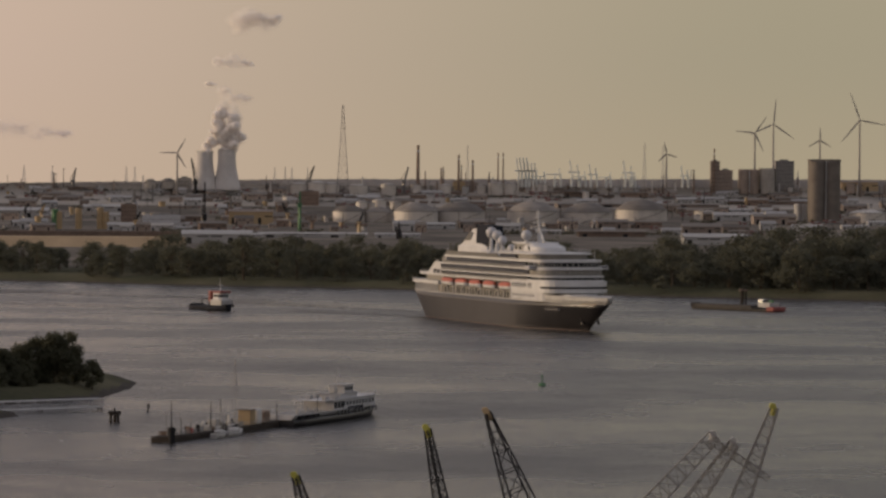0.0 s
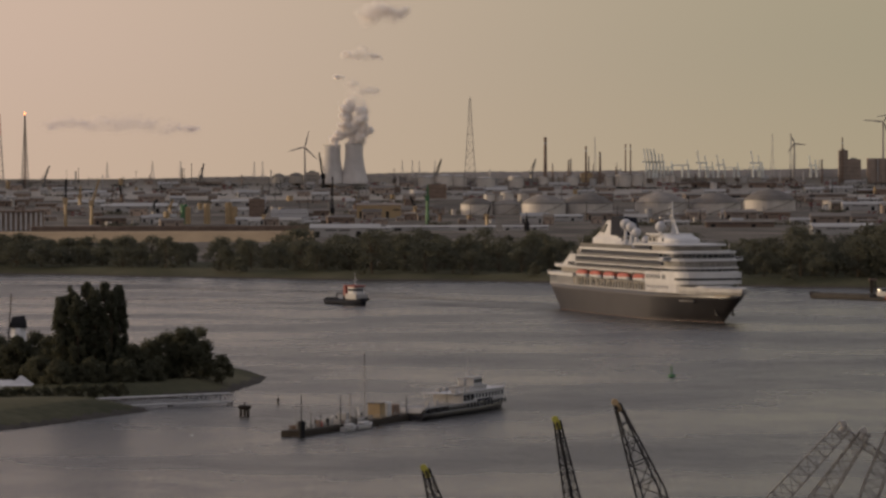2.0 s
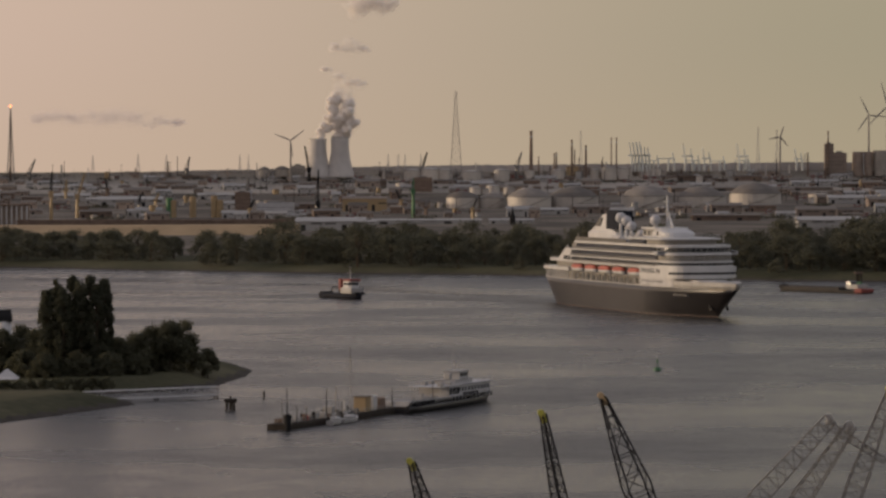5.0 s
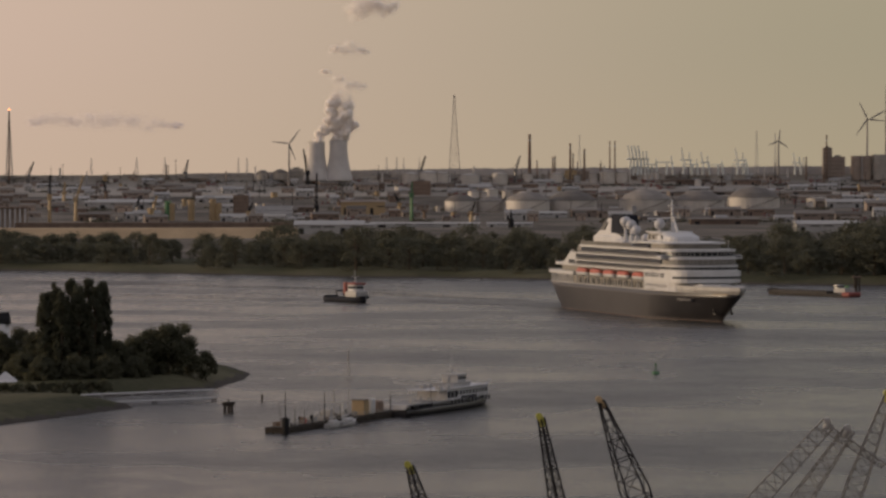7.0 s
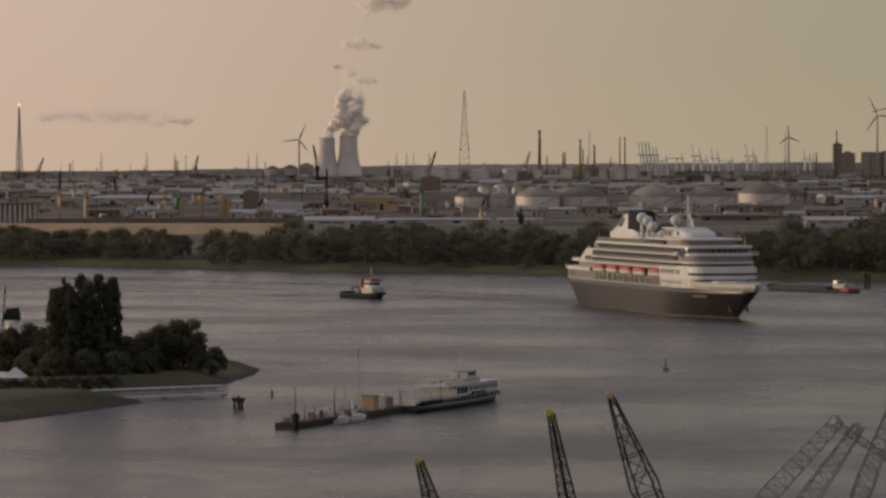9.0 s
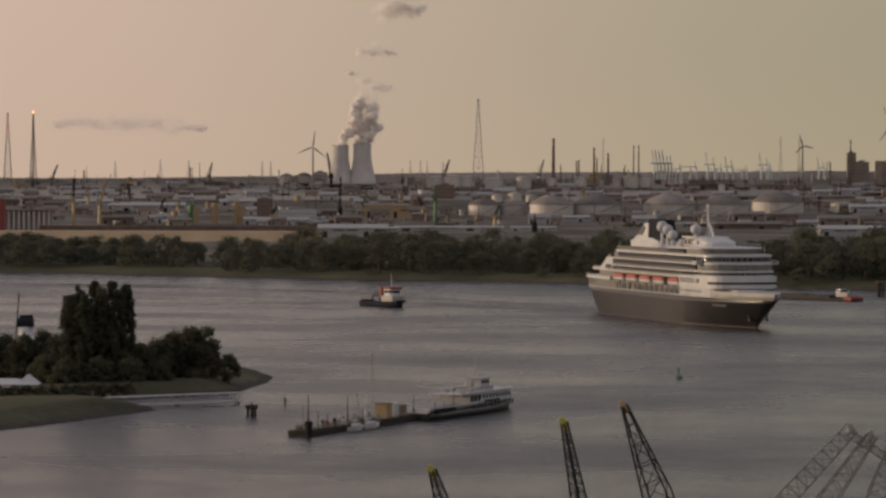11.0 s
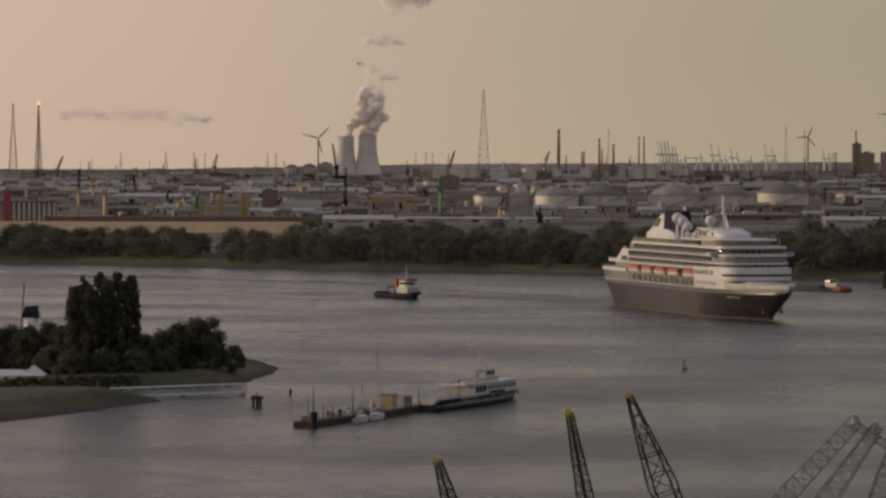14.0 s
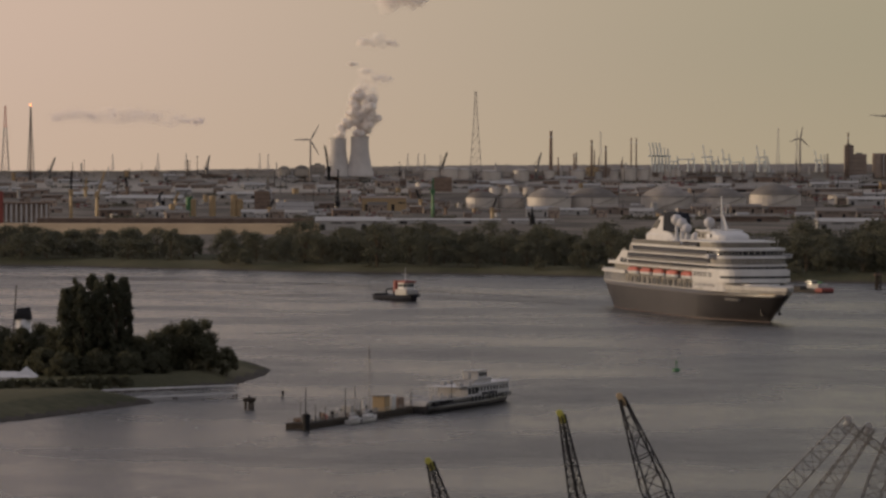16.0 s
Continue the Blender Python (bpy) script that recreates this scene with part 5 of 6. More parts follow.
def cooling_tower(b, drop, w, h):
    p, k = spot(b, drop)
    t = thing("cooling_tower", Matrix.Translation(p), "tall hyperbolic concrete cooling tower of the power station", "cooling tower", "cooling towers")
    prof = []
    for i in range(15):
        f = i / 14
        r = 0.335 * math.sqrt(1 + ((f - 0.8) / 0.62) ** 2 * (0.98 if f < 0.8 else 0.7))
        prof.append((r * w * k, h * k * f))
    inner = [(r * 0.97, z) for r, z in reversed(prof[8:])]
    part("shell", lathe(bmesh.new(), [(prof[0][0], -2), *prof, *inner], 48), "tower", t, smooth=True)
    part("rim", lathe(bmesh.new(), [(prof[-1][0] * 1.012, h * k * 0.985), (prof[-1][0] * 1.012, h * k * 1.003)], 48, cap=False), "concrete", t)
    return t


def wind_turbine(b, drop, hub, blade):
    """Gives the rotor, which turns."""
    p, k = spot(b, drop)
    t = thing("wind_turbine", Matrix.Translation(p), "white three-bladed wind turbine turning slowly", "wind turbine", "wind turbines")
    part("tower", lathe(bmesh.new(), [(2.1 * k, -2), (1.2 * k, (hub - 0.8) * k)], 16), "turbine", t)
    part("nacelle", box(bmesh.new(), -1.2 * k, 1.2 * k, -1.5 * k, 4.0 * k, (hub - 1.2) * k, (hub + 1.2) * k, 0.4 * k), "turbine", t)
    rotor = part("rotor", lathe(bmesh.new(), [(1.4 * k, -0.6 * k), (1.2 * k, 0.8 * k), (0.3 * k, 1.8 * k)], 12), "turbine", t)
    bm_blade = bmesh.new()
    secs = [(0.02, 1.2, 0.9), (0.08, 1.6, 0.8), (0.2, 2.8, 0.6), (0.5, 2.1, 0.45), (0.8, 1.4, 0.3), (1.0, 0.6, 0.2)]
    loft(bm_blade, [[(-c * 0.4 * k, f * blade * k, -th * 0.5 * k), (c * 0.6 * k, f * blade * k, 0), (-c * 0.4 * k, f * blade * k, th * 0.5 * k)] for f, c, th in secs])
    me = mesh_of(bm_blade, "blade", "turbine")
    for i in range(3):
        share("blade", me, rotor, pose(0, 0, 0.4 * k, 0, 0, 120 * i))
    return rotor, Vector((0, -2.2 * k, hub * k))


shed_kinds()
# power station
cooling_tower(-162, 23, 44, 66)
cooling_tower(-123, 23, 47, 69)
for bb, ww in ((-257, 20), (-226, 26)):
    tank(bb, 22, ww, 11, 0.5, "concrete", "domed concrete reactor building")
block(-197, 22, 24, 18, "concrete", "flat grey power station hall")
TURBINES = [(-210.5, 40, 80, 31, 30, 67.5), (813, 26, 108, 36, 35, 60), (846, 24, 122, 46, 5, 52), (1000, 24, 130, 52, -20, 48), (929, 18, 88, 23, 0, 70), (656, 20, 64, 21, -12, 66)]
ROTORS = [(*wind_turbine(b, dr, hub, bl), a0, rate) for b, dr, hub, bl, a0, rate in TURBINES]
# left: masts, flare, cranes, shed with pale posts
mast_tower(-750, 30, 130, 15)
flare = mast_tower(-705, 32, 128, 13, "steel", "flare stack in a lattice frame with a small flame")
fp, fk = spot(-705, 32)
part("flare_tip", bar(bmesh.new(), (0, 0, 0), (0, 0, 131 * fk), 1.4 * fk, 1.1 * fk, 8), "brown", flare)
fl_bm = bmesh.new()
lathe(fl_bm, [(0.5 * fk, 131 * fk), (1.2 * fk, 132.5 * fk), (0.8 * fk, 134 * fk), (0.1 * fk, 136 * fk)], 8)
part("flame", fl_bm, "flame", flare, "small orange flame")
boom_crane_far(-672, 30, 38, 10, "steel", "steel", 0.3)
boom_crane_far(-634, 107, 92, 1.5, "black", "amber", 0.52)
boom_crane_far(-588, 96, 80, 14, "amber", "amber", 0.42)
boom_crane_far(-394, 24, 36, 5, "steel", "steel", 0.3)
boom_crane_far(-178, 40, 70, -7, "black", "black", 0.35)
boom_crane_far(-162, 94, 82, 0.6, "black", "black", 0.2)
boom_crane_far(6, 97, 70, 1, "green", "green", 0.6)
boom_crane_far(22, 32, 50, 9, "black", "steel", 0.4)
boom_crane_far(190, 30, 48, 8, "steel", "steel", 0.4)
mast_tower(82, 44, 170, 24, "lattice", "tall tapering grey lattice pylon", 2.2)
mast_tower(303, 14, 70, 6, "hazed_zinc", "thin grey lattice pylon far off")
mast_tower(617, 14, 76, 7, "hazed_zinc", "thin grey lattice pylon far off")
mast_tower(650, 13, 70, 6, "hazed_zinc", "thin grey lattice pylon far off")
for b, w in ((-480, 7), (-430, 6), (-20, 6), (-38, 6), (-8, 5), (20, 5), (-300, 5), (-285, 5), (-560, 5), (700, 6), (890, 7)):
    mast_tower(b, 14, 24 + w, w, "hazed_zinc", "small grey power pylon on the skyline", 1.0)
p, k = spot(-730, 107)
porch = thing("open_shed", Matrix.Translation(p), "long open-fronted dock shed with pale posts", "shed")
part("back_wall", box(bmesh.new(), -60 * k, 57 * k, 6 * k, 12 * k, -1, 33 * k), "wall", porch)
part("roof", box(bmesh.new(), -62 * k, 58 * k, -2 * k, 14 * k, 33 * k, 36 * k, 0.3), "brown", porch)
me = mesh_of(box(bmesh.new(), -1.3 * k, 1.3 * k, -1 * k, 1 * k, -1, 33 * k), "post", "white")
for i in range(13):
    share("post", me, porch, Matrix.Translation(((-54 + 8.9 * i) * k, 0, 0)))
block(-761, 124, 13, 72, "dull_red", "narrow red painted steel tower", "red_tower", 0.8)
block(-296, 96, 27, 45, "brown", "tall brown dock building with a pale end")
block(-238, 96, 66, 26, "paint_white", "white two-storey dock office", "dock_office", 0.3)
block(-284, 95.5, 10, 47, "paint_white", "white steel gate frame", "gate_tower", 0.4)
for b, h, m_ in ((-425, 34, "green"), (-419, 30, "amber"), (-384, 36, "amber"), (-346, 37, "amber"), (-336, 30, "amber"), (-455, 22, "amber")):
    silo_block(b, 96, 11, h, 1, m_, "slim painted loading silo on the quay")
shed(-80, 86, 78, 27, 3, 0.4)
block(24, 52, 32, 26, "brown", "dark brown industrial block")
shed(-140, 120, 122, 24, 2, 0.5)
block(-154, 118, 30, 22, "paint_grey", "small pale building with chimneys", "depot", 0.5)
for b, drop, w, h, dm in ((6, 31, 32, 17, 0.2), (37, 33, 34, 21, 0.2), (62, 33, 28, 20, 0.2), (108, 31, 37, 15, 0.15), (163, 32, 27, 18, 0.2), (212, 27, 18, 13, 0.2), (262, 28, 24, 14, 0.2), (328, 29, 17, 15, 0.2),
                          (353, 30, 29, 20, 0.15), (378, 29, 24, 18, 0.15), (116, 57, 20, 12, 0.2), (134, 57, 12, 11, 0.2), (147, 55, 24, 13, 0.25), (176, 58, 20, 13, 0.2), (205, 60, 22, 13, 0.2), (-15, 45, 18, 9, 0.2)):
    tank(b, drop, w, h, dm)
for b, drop, w, h in ((94, 80, 58, 18), (146, 80, 48, 17), (212, 81, 78, 20), (290, 80, 88, 19), (420, 80, 92, 20), (516, 80, 88, 19), (612, 75, 92, 19)):
    tank(b, drop, w, h, 0.42, "tank", "wide pale storage tank with a conical dome roof")
for i in range(4):
    tank(410 + 10 * i, 27, 9.6, 16, 0.1)
block(288, 28, 21, 21, "amber", "square ochre process building", "process_hall", 0.6)
block(310, 28, 22, 20, "wall", "square dark process building", "process_hall", 0.6)
chimney(215, 30, 86, 6)
for b, h, w in ((287, 66, 4), (292, 48, 2.6), (312, 56, 4), (357, 70, 2.6), (366, 70, 2.6), (256, 42, 3), (260, 44, 3), (228, 36, 2.5), (340, 30, 2.5), (300, 34, 2.2), (790, 40, 3), (705, 42, 3), (890, 30, 3)):
    chimney(b, 26, h, w, "brown", "dark slender refinery stack")
for i in range(4):
    container_crane(400 + 6 * i, 15, 46, True)
for b, h, up in ((436, 30, 0), (463, 36, 0), (494, 43, 1), (508, 30, 0), (527, 36, 1), (553, 28, 0), (589, 42, 1), (596, 30, 0), (690, 34, 1)):
    container_crane(b, 15, h, up)
for b, drop, w, h, kd in ((505, 33, 60, 11, 1), (540, 36, 46, 8, 1), (600, 34, 50, 11, 1), (604, 26, 14, 14, 2), (635, 26, 38, 12, 0)):
    shed(b, drop, w, h, kd)
# right: refinery blocks, grain silos, roofs near the bank
block(743, 24, 16, 56, "wall", "tall ochre-brown process tower", "process_tower", 0.9)
chimney(741, 24, 78, 3)
block(762, 24, 24, 40, "wall", "square brown process block", "process_tower", 0.7)
silo_block(803, 24, 34, 40, 2, "wall", "pair of round grey-brown silos")
silo_block(836, 24, 26, 42, 1, "concrete", "single round grey silo")
block(867, 23, 33, 56, "steel", "dark grey refinery block", "process_tower", 0.8)
silo_block(939, 76, 54, 108, 2, "dull_silo", "pair of tall grey concrete grain silos")
silo_block(905, 74, 38, 30, 3, "paint_grey", "row of low pale silos")
# hall in evening sun: its orange light is put into the ochre wall colour
shed(1002, 21, 64, 20, 3, 0.4)
tank(985, 23, 16, 16, 0.1, "wall")
shed(666, 100, 36, 13, 2, 0.3)
shed(720, 99, 70, 20, 0, 0.3)
shed(744, 118, 112, 21, 2, 0.5)
tank(727, 72, 42, 14, 0.1)
shed(780, 75, 76, 16, 2, 0.5)
shed(850, 80, 76, 19, 0, 0.5)
tank(1014, 76, 66, 17, 0.2)
shed(640, 52, 220, 9, 0, 0.15)
shed(860, 46, 180, 8, 1, 0.15)
shed(-120, 110, 120, 9, 2, 0.2)
shed(30, 108, 190, 9, 2, 0.2)
shed(180, 108, 80, 9, 2, 0.2)
shed(560, 104, 120, 12, 1, 0.2)
p, k = spot(182, 110)
spire = thing("church_spire", Matrix.Translation(p), "small dark pointed church spire above the trees", "church")
part("spire", lathe(bmesh.new(), [(5 * k, -1), (5 * k, 14 * k), (2.5 * k, 20 * k), (0.2 * k, 34 * k)], 8), "black", spire)
shed(-495, 76, 114, 18, 2, 0.4)
shed(-600, 66, 70, 14, 2, 0.4)
shed(-330, 64, 90, 12, 2, 0.4)
p, k = spot(-440, 109)
quay = part("quay_wall", box(bmesh.new(), -255 * k, 236 * k, 0, 12, -1, 10 * k, 0.3), "brown")
quay.matrix_basis = Matrix.Translation(p)
tagged(quay, "long dark dock wall behind the embankment", "quay", kind="structure")
# embankment and quay wall
p, k = spot(-500, 127)
bm = bmesh.new()
loft(bm, [[(-620 * k, -6, -1), (-620 * k, 12, 17 * k), (-620 * k, 60, 17 * k), (-620 * k, 66, -1)], [(302 * k, -6, -1), (302 * k, 12, 17 * k), (302 * k, 60, 17 * k), (302 * k, 66, -1)]])
part("embankment", bm, "sand")
emb = bpy.data.objects["embankment"]
emb.matrix_basis = Matrix.Translation(p)
tagged(emb, "long pale sandy embankment in front of the docks", "embankment", kind="structure")


def build_dock_clutter():
    """Low sheds, tanks, poles and containers between the named buildings."""
    rs = random.Random(11)
    for i in range(330):
        drop = rs.choice((26, 30, 34, 38, 42, 47, 52, 58, 64, 72, 80, 90, 98)) + rs.uniform(-2, 2)
        b = rs.uniform(-860, 1120)
        if 60 < drop < 84 and 40 < b < 660:
            continue
        w = rs.uniform(10, 46) * (0.6 + drop / 120)
        shed(b, drop, w, rs.uniform(4.5, 13) * (0.7 + drop / 110), rs.choice((0, 0, 0, 0, 1, 2, 2, 2)), rs.uniform(0.25, 0.6), rs.uniform(-12, 12))
    for i in range(90):
        drop = rs.uniform(24, 100)
        tank(rs.uniform(-820, 1100), drop, rs.uniform(5, 14), rs.uniform(5, 13), rs.uniform(0.1, 0.4), rs.choice(("tank", "tank", "paint_grey", "amber")))
    pole = thing("light_pole", pose(0, -800, 3), "tall thin dockside floodlight pole", "light pole", "floodlight poles")
    part("shaft", bar(bmesh.new(), (0, 0, -0.1), (0, 0, 1), 0.028, 0.016, 6), "black", pole)
    part("lamp_head", box(bmesh.new(), -0.06, 0.06, -0.03, 0.03, 0.98, 1.02), "steel", pole)
    for i in range(90):
        p, k = spot(rs.uniform(-820, 1100), rs.uniform(20, 100))
        h = rs.uniform(12, 34) * k
        c = copy_thing(pole, Matrix.Translation(p))
        c.scale = (h * 0.8, h * 0.8, h)
    stack = thing("container_stack", pose(0, -820, 3), "stack of weathered shipping containers on the quay", "containers", "container stacks")
    for i in range(4):
        for j in range(3):
            part("container", box(bmesh.new(), i * 0.25 - 0.5, i * 0.25 - 0.26, -0.12, 0.12, j * 0.33 - 0.02, j * 0.33 + 0.31), ("dull_red", "brown", "steel", "paint_grey")[(i * 3 + j * 2) % 4], stack)
    for i in range(80):
        p, k = spot(rs.uniform(-700, 1000), rs.uniform(26, 98))
        c = copy_thing(stack, Matrix.Translation(p) @ pose(0, 0, 0, 0, 0, rs.uniform(-8, 8)))
        w = rs.uniform(14, 34) * k
        c.scale = (w, w, rs.uniform(4, 7) * k)
    for o in (pole, stack, *SHEDS):
        for q in (*o.children_recursive, o):
            bpy.data.objects.remove(q)
    for i in range(40):
        chimney(rs.choice((rs.uniform(230, 1060), rs.uniform(-640, 1060))), rs.uniform(19, 34), rs.uniform(9, 26), rs.uniform(2, 5), rs.choice(("brown", "tank", "wall", "paint_grey")), "slender distillation column of the refinery")
    for i in range(16):
        boom_crane_far(rs.uniform(-640, 260), rs.uniform(60, 100), rs.uniform(22, 44), rs.uniform(-9, 9), rs.choice(("steel", "amber", "black")), rs.choice(("amber", "steel", "brown")))
    # a row of lit quay lamps
    p, k = spot(-486, 90)
    row = thing("quay_lamp_row", Matrix.Translation(p), "row of small lit lamps along a dark quay shed", "lamps")
    part("lamp_beam", box(bmesh.new(), -16 * k, 16 * k, -k, k, -1, 9.3 * k), "black", row)
    for i in range(6):
        part("lamp", box(bmesh.new(), (-13 + 5 * i) * k, (-11.6 + 5 * i) * k, -1.4 * k, -1.02 * k, 8 * k, 9.2 * k), "lamp", row)


def build_distant_woods():
    """Belts of scrub and trees between the docks and along the skyline."""
    rs = np.random.RandomState(3)
    pts, sizes = [], []
    for drop, n, h in ((15.8, 140, 1.2), (22, 260, 2.2), (28, 420, 3.0), (36, 380, 3.2), (46, 360, 3.6), (60, 320, 4), (78, 260, 5), (100, 260, 6)):
        bs = rs.uniform(-900, 1160, n)
        keep = np.array([noise.noise((b * 0.012, drop * 0.7, 2)) > (-0.35 if drop < 20 else 0.08) for b in bs])
        for b in bs[keep]:
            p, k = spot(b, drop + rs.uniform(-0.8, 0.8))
            m = 5
            q = rs.normal(size=(m, 3)) * np.array([4, 3, 1.1]) * k * h / 3.5 + np.array([p.x, p.y, p.z + h * k * 0.45])
            pts.append(q)
            sizes.append(np.full(m, h * k * 0.55))
    c, s = np.concatenate(pts), np.concatenate(sizes)
    per = 5
    n = len(c) * per
    cc, ss = np.repeat(c, per, 0), np.repeat(s, per)
    d, u = rs.normal(size=(n, 3)), rs.normal(size=(n, 3))
    d /= np.linalg.norm(d, axis=1)[:, None]
    u /= np.linalg.norm(u, axis=1)[:, None]
    w = np.cross(u, d)
    pos = cc + d * ss[:, None] * np.array([1.2, 1, 0.5])
    l = (ss * 0.7)[:, None]
    quad = np.stack([pos - u * l, pos - w * l, pos + u * l, pos + w * l], 1).reshape(-1, 3)
    me = bpy.data.meshes.new("distant_woods")
    me.from_pydata(quad.tolist(), [], [(4 * i, 4 * i + 1, 4 * i + 2, 4 * i + 3) for i in range(n)])
    me.materials.append(M["far_leaf"])
    tagged(new("distant_woods", me), "belts of dark scrub and woods among the docks", "woods", kind="stuff")


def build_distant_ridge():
    """A low rise of fields and woods behind the docks, climbing gently to the right; its height fits the skyline in
    view, its pale colour carries haze.
    """
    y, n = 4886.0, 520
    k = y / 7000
    verts = []
    for i in range(n + 1):
        b = -1300 + 2900 * i / n
        drop = 21 - 0.02 * min(800, max(0, b + 800)) - 0.006 * max(0, min(900, b))
        top = EYE - drop * k + 1.1 * noise.noise((b * 0.02, 0, 7)) + 0.7 * noise.noise((b * 0.09, 0, 3)) + 0.5 * noise.noise((b * 0.35, 0, 1))
        verts += [(b * k, y - 26, 44), (b * k, y, top - 0.8), (b * k, y + 5, top), (b * k, y + 20, 44)]
    faces = [(4 * i + j, 4 * i + 4 + j, 4 * i + 5 + j, 4 * i + 1 + j) for i in range(n) for j in range(3)]
    me = bpy.data.meshes.new("distant_ridge")
    me.from_pydata(verts, [], faces)
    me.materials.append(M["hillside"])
    tagged(new("distant_ridge", me), "low rise of distant fields, haze put into its pale colour", "hill", kind="structure")


build_dock_clutter()
build_distant_woods()
build_distant_ridge()


# ---- steam and cloud, in rigid drifting pieces ----
def puff(name, seed, r, n, fleck, material, parent, stretch=(1, 1, 1), core=1.0):
    """A billow: lumpy overlapping bodies under a skin of flecks that thins outwards. core: size of the bodies, 0 for a thin wisp."""
    rs = np.random.RandomState(seed)
    lumps = 7
    lobes, size = rs.normal(size=(lumps, 3)) * 0.34, 0.45 + 0.25 * rs.rand(lumps)
    ball = bmesh.new()
    bmesh.ops.create_icosphere(ball, subdivisions=3, radius=1)
    unit, tris = np.array([v.co for v in ball.verts]), [[v.index for v in f.verts] for f in ball.faces]
    ball.free()
    grid = np.array(stretch) * r
    verts, faces = [], []
    for q, z in zip(lobes, size):
        if core:
            swell = np.array([1 + 0.2 * noise.noise(Vector(v * 2.1 + q * 5)) + 0.09 * noise.noise(Vector(v * 5 + q * 9)) for v in unit])
            faces += [tuple(i + len(verts) for i in f) for f in tris]
            verts += ((q + unit * (z * core * swell)[:, None]) * grid).tolist()
    solid = len(faces)
    pick = rs.randint(0, lumps, n)
    w = rs.normal(size=(n, 3))
    w /= np.linalg.norm(w, axis=1)[:, None]
    reach = core * 0.93 + np.abs(rs.normal(size=n)) * 0.36 if core else rs.rand(n) ** 0.4 * 1.3
    c = (lobes[pick] + w * (size[pick] * reach)[:, None]) * grid
    # flecks tilted to the sun's side and the camera, so the billow looks brighter
    w = w * 1.0 + np.array([-0.5, -0.2, 0.3]) * (0.5 if core else 1.6) + rs.normal(size=(n, 3)) * 0.2
    w /= np.linalg.norm(w, axis=1)[:, None]
    u = np.cross(w, rs.normal(size=(n, 3)))
    u /= np.linalg.norm(u, axis=1)[:, None]
    v = np.cross(w, u)
    f = fleck * (0.6 + 0.8 * rs.rand(n))[:, None]
    quad = np.stack([c - u * f, c - v * f, c + u * f, c + v * f], 1).reshape(-1, 3)
    o = len(verts)
    me = bpy.data.meshes.new(name)
    me.from_pydata(verts + quad.tolist(), [], faces + [(o + 4 * i, o + 4 * i + 1, o + 4 * i + 2, o + 4 * i + 3) for i in range(n)])
    me.polygons.foreach_set("use_smooth", [i < solid for i in range(len(me.polygons))])
    me.materials.append(M[material])
    ob = new(name, me)
    ob.parent = parent
    return tagged(ob, kind="stuff")


PUFFS = []


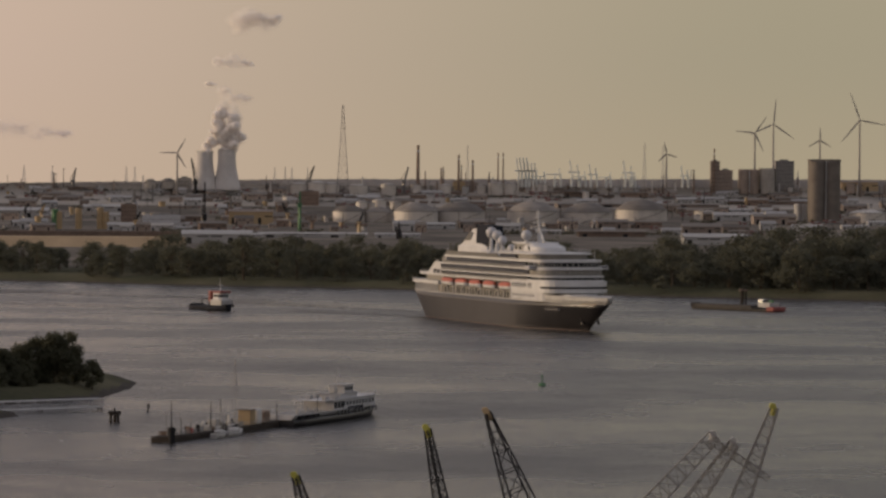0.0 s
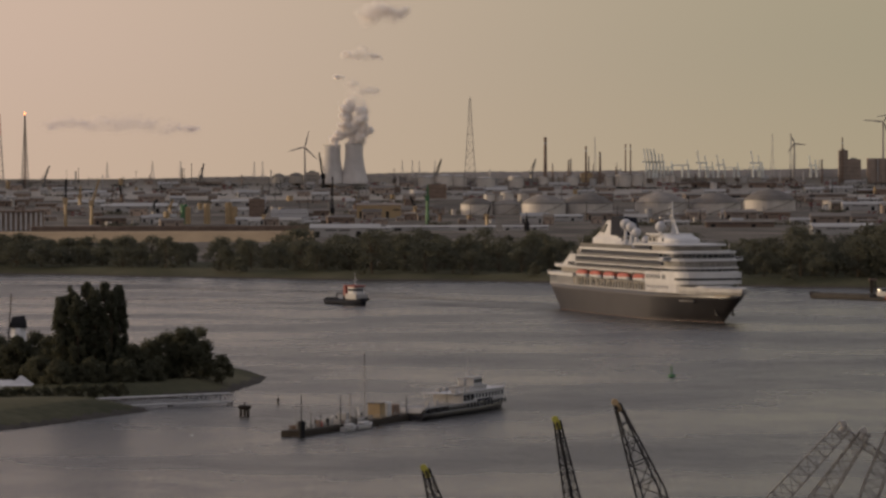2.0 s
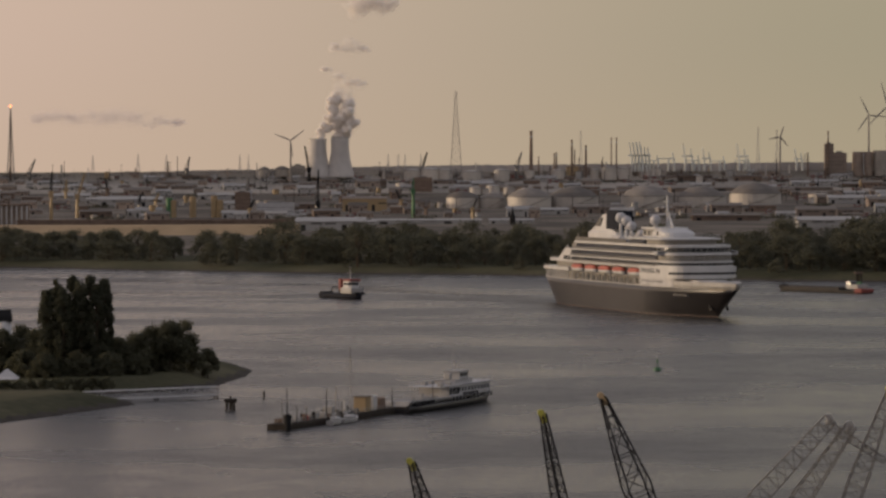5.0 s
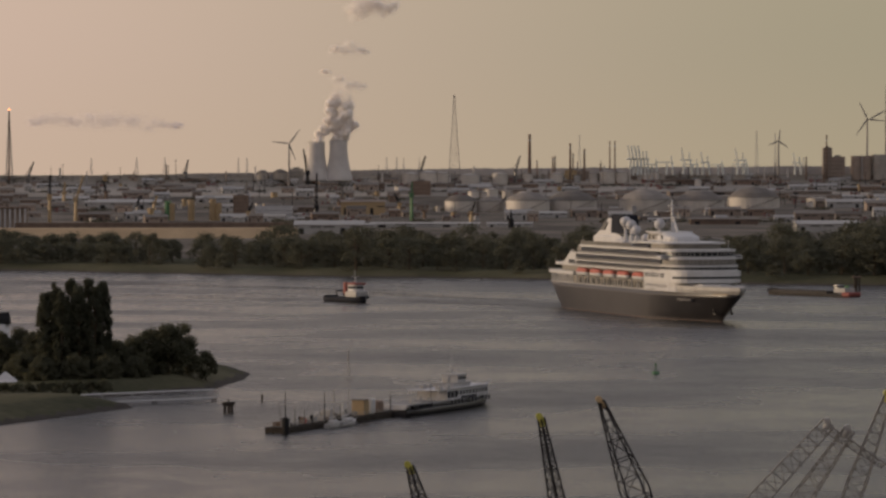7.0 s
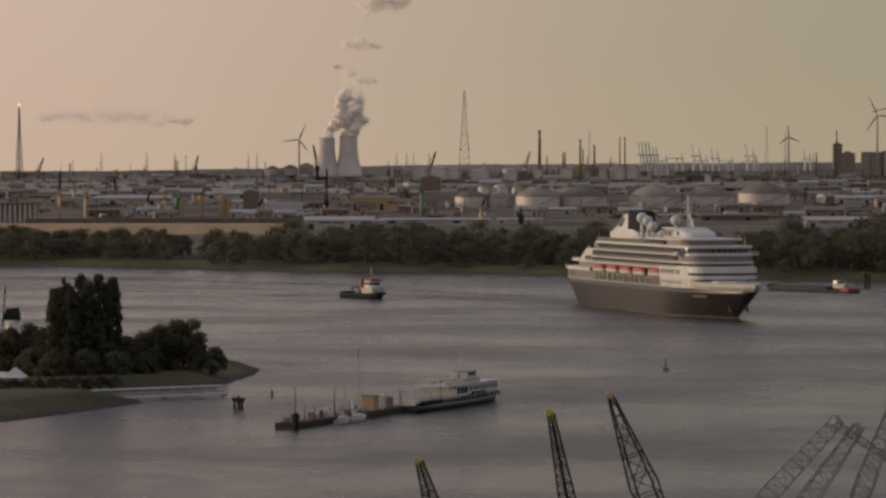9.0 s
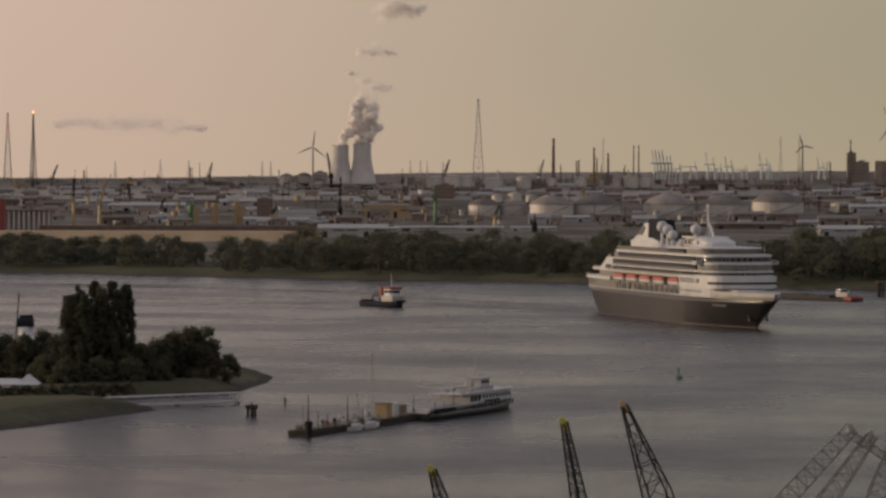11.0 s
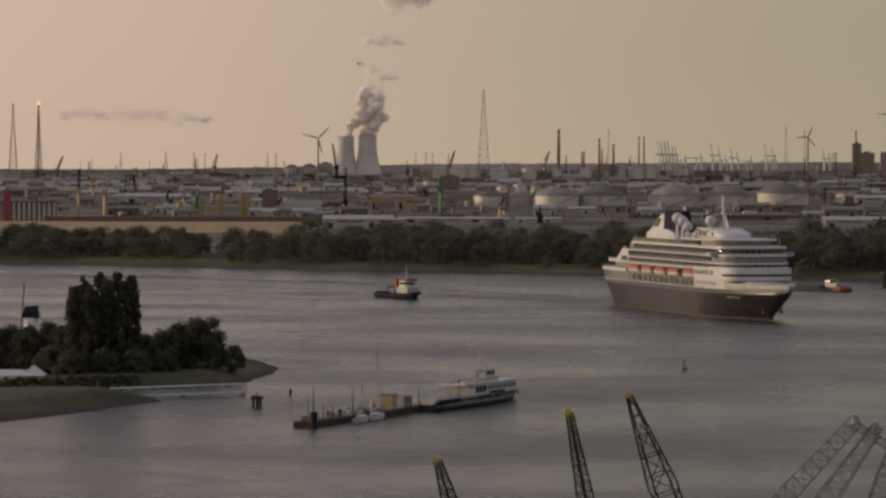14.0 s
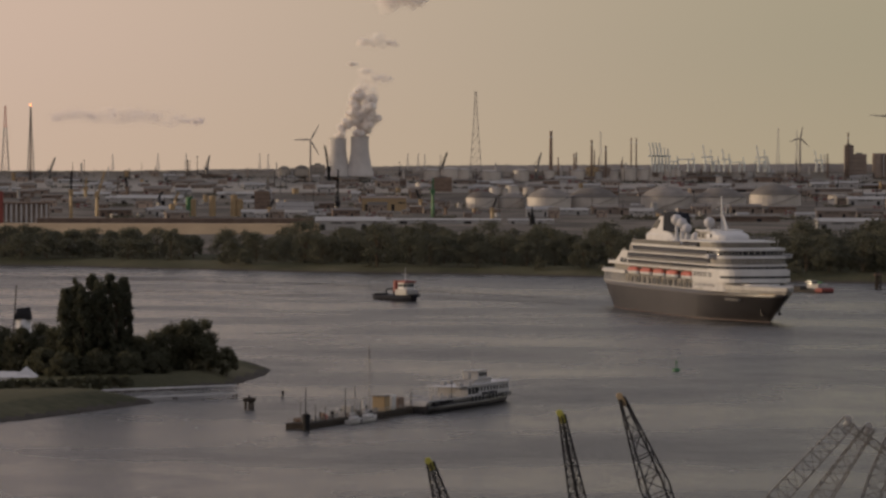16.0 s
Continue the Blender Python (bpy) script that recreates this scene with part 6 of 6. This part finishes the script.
def build_steam():
    p0, k = spot(-123, 23)
    plume = thing("steam_plume", Matrix.Translation(p0), "billowing pale plume rising from the cooling towers", "steam")
    #   sideways, height over the ground, radius (view angles as in spot), drift and rise over 16 s
    rows = [(-4, 63, 9, 1, 8), (3, 69, 10, 1, 9), (10, 79, 13, 3, 9), (-6, 84, 13, 3, 10), (16, 93, 14, 4, 10), (-8, 100, 14, 4, 10), (6, 109, 15, 5, 10), (-14, 114, 12, 6, 10), (10, 122, 13, 7, 10), (-10, 130, 13, 8, 10),
            (12, 137, 13, 9, 11), (-3, 147, 12, 10, 11), (-38, 63, 8, 2, 8), (-34, 73, 9, 3, 9), (-25, 85, 10, 4, 9), (-18, 98, 10, 4, 9), (12, 163, 11, 14, 11), (-6, 172, 10, 15, 11), (26, 160, 11, 14, 11), (-30, 184, 6, 16, 12), (0, 222, 11, 20, 12), (10, 230, 12, 20, 12), (-14, 226, 8, 20, 12), (36, 220, 8, 21, 12)]
    for i, (dx, z, r, drift, rise) in enumerate(rows):
        flat = (1.3, 0.9, 0.8) if z > 150 else (1, 1, 1.05)
        ob = puff("steam_puff", 100 + i, r * k * 1.15, 2600 if z < 136 else 1500, 0.44 * k, "steam", plume, flat, 0.7 if z < 136 else 0)
        PUFFS.append((ob, Vector((dx * k, -6 * k, z * k)), Vector((drift * k, 0, rise * k))))
    for i, (dx, z, r) in enumerate(((48, 292, 14), (66, 297, 15), (40, 303, 13), (88, 299, 12), (58, 308, 13), (104, 303, 9), (80, 309, 10))):
        ob = puff("steam_puff", 150 + i, r * k * 1.25, 2600, 0.46 * k, "steam", plume, (1.3, 0.8, 0.95), 0)
        PUFFS.append((ob, Vector(((dx - 22) * k, -6 * k, (z - 4) * k)), Vector((26 * k, 0, 12 * k))))


def build_cloud():
    y = 4840.0
    k = y / 7000
    cl = thing("cloud", pose(-545 * k, y, EYE + 78 * k), "thin lavender-grey evening cloud low over the docks", "cloud")
    for i, (dx, dz, r) in enumerate(((-110, 2, 7), (-85, 5, 9), (-55, 3, 8), (-25, 3, 10), (5, 5, 12), (30, 6, 13), (60, 3, 10), (105, -4, 8), (130, -5, 6))):
        puff("cloud_wisp", 200 + i, r * k * 1.6, 1500, 0.44 * k, "cloud", cl, (2.2, 0.8, 0.9), 0).matrix_basis = pose(dx * k, 0, dz * k)


build_steam()
build_cloud()


# ---- what moves ----
def motions():
    walk(ship, [(0, pose(116.8, 1571, 0, 0, 0, -73.5)), (8, pose(123.4, 1540, 0, 0, 0, -74.9)), (16, pose(130.3, 1512, 0, 0, 0, -76.3))])
    walk(tug, [(0, pose(-28.5, 1779, 0, 0, 0, -60)), (8, pose(-16.8, 1757.5, 0, 0, 0, -60)), (16, pose(-5.0, 1736, 0, 0, 0, -60))])
    walk(barge, [(0, pose(222, 1809, 0, 0, 0, 127)), (8, pose(204.5, 1832, 0, 0, 0, 127)), (16, pose(187, 1855, 0, 0, 0, 127))])
    for rotor, hub, start, rate in ROTORS:
        walk(rotor, [(t, Matrix.Translation(hub) @ pose(0, 0, 0, 90, 0, 0) @ pose(0, 0, 0, 0, 0, -start + rate * t)) for t in range(17)])
    for ob, place, drift in PUFFS:
        walk(ob, [(0, Matrix.Translation(place)), (16, Matrix.Translation(place + drift))])


motions()
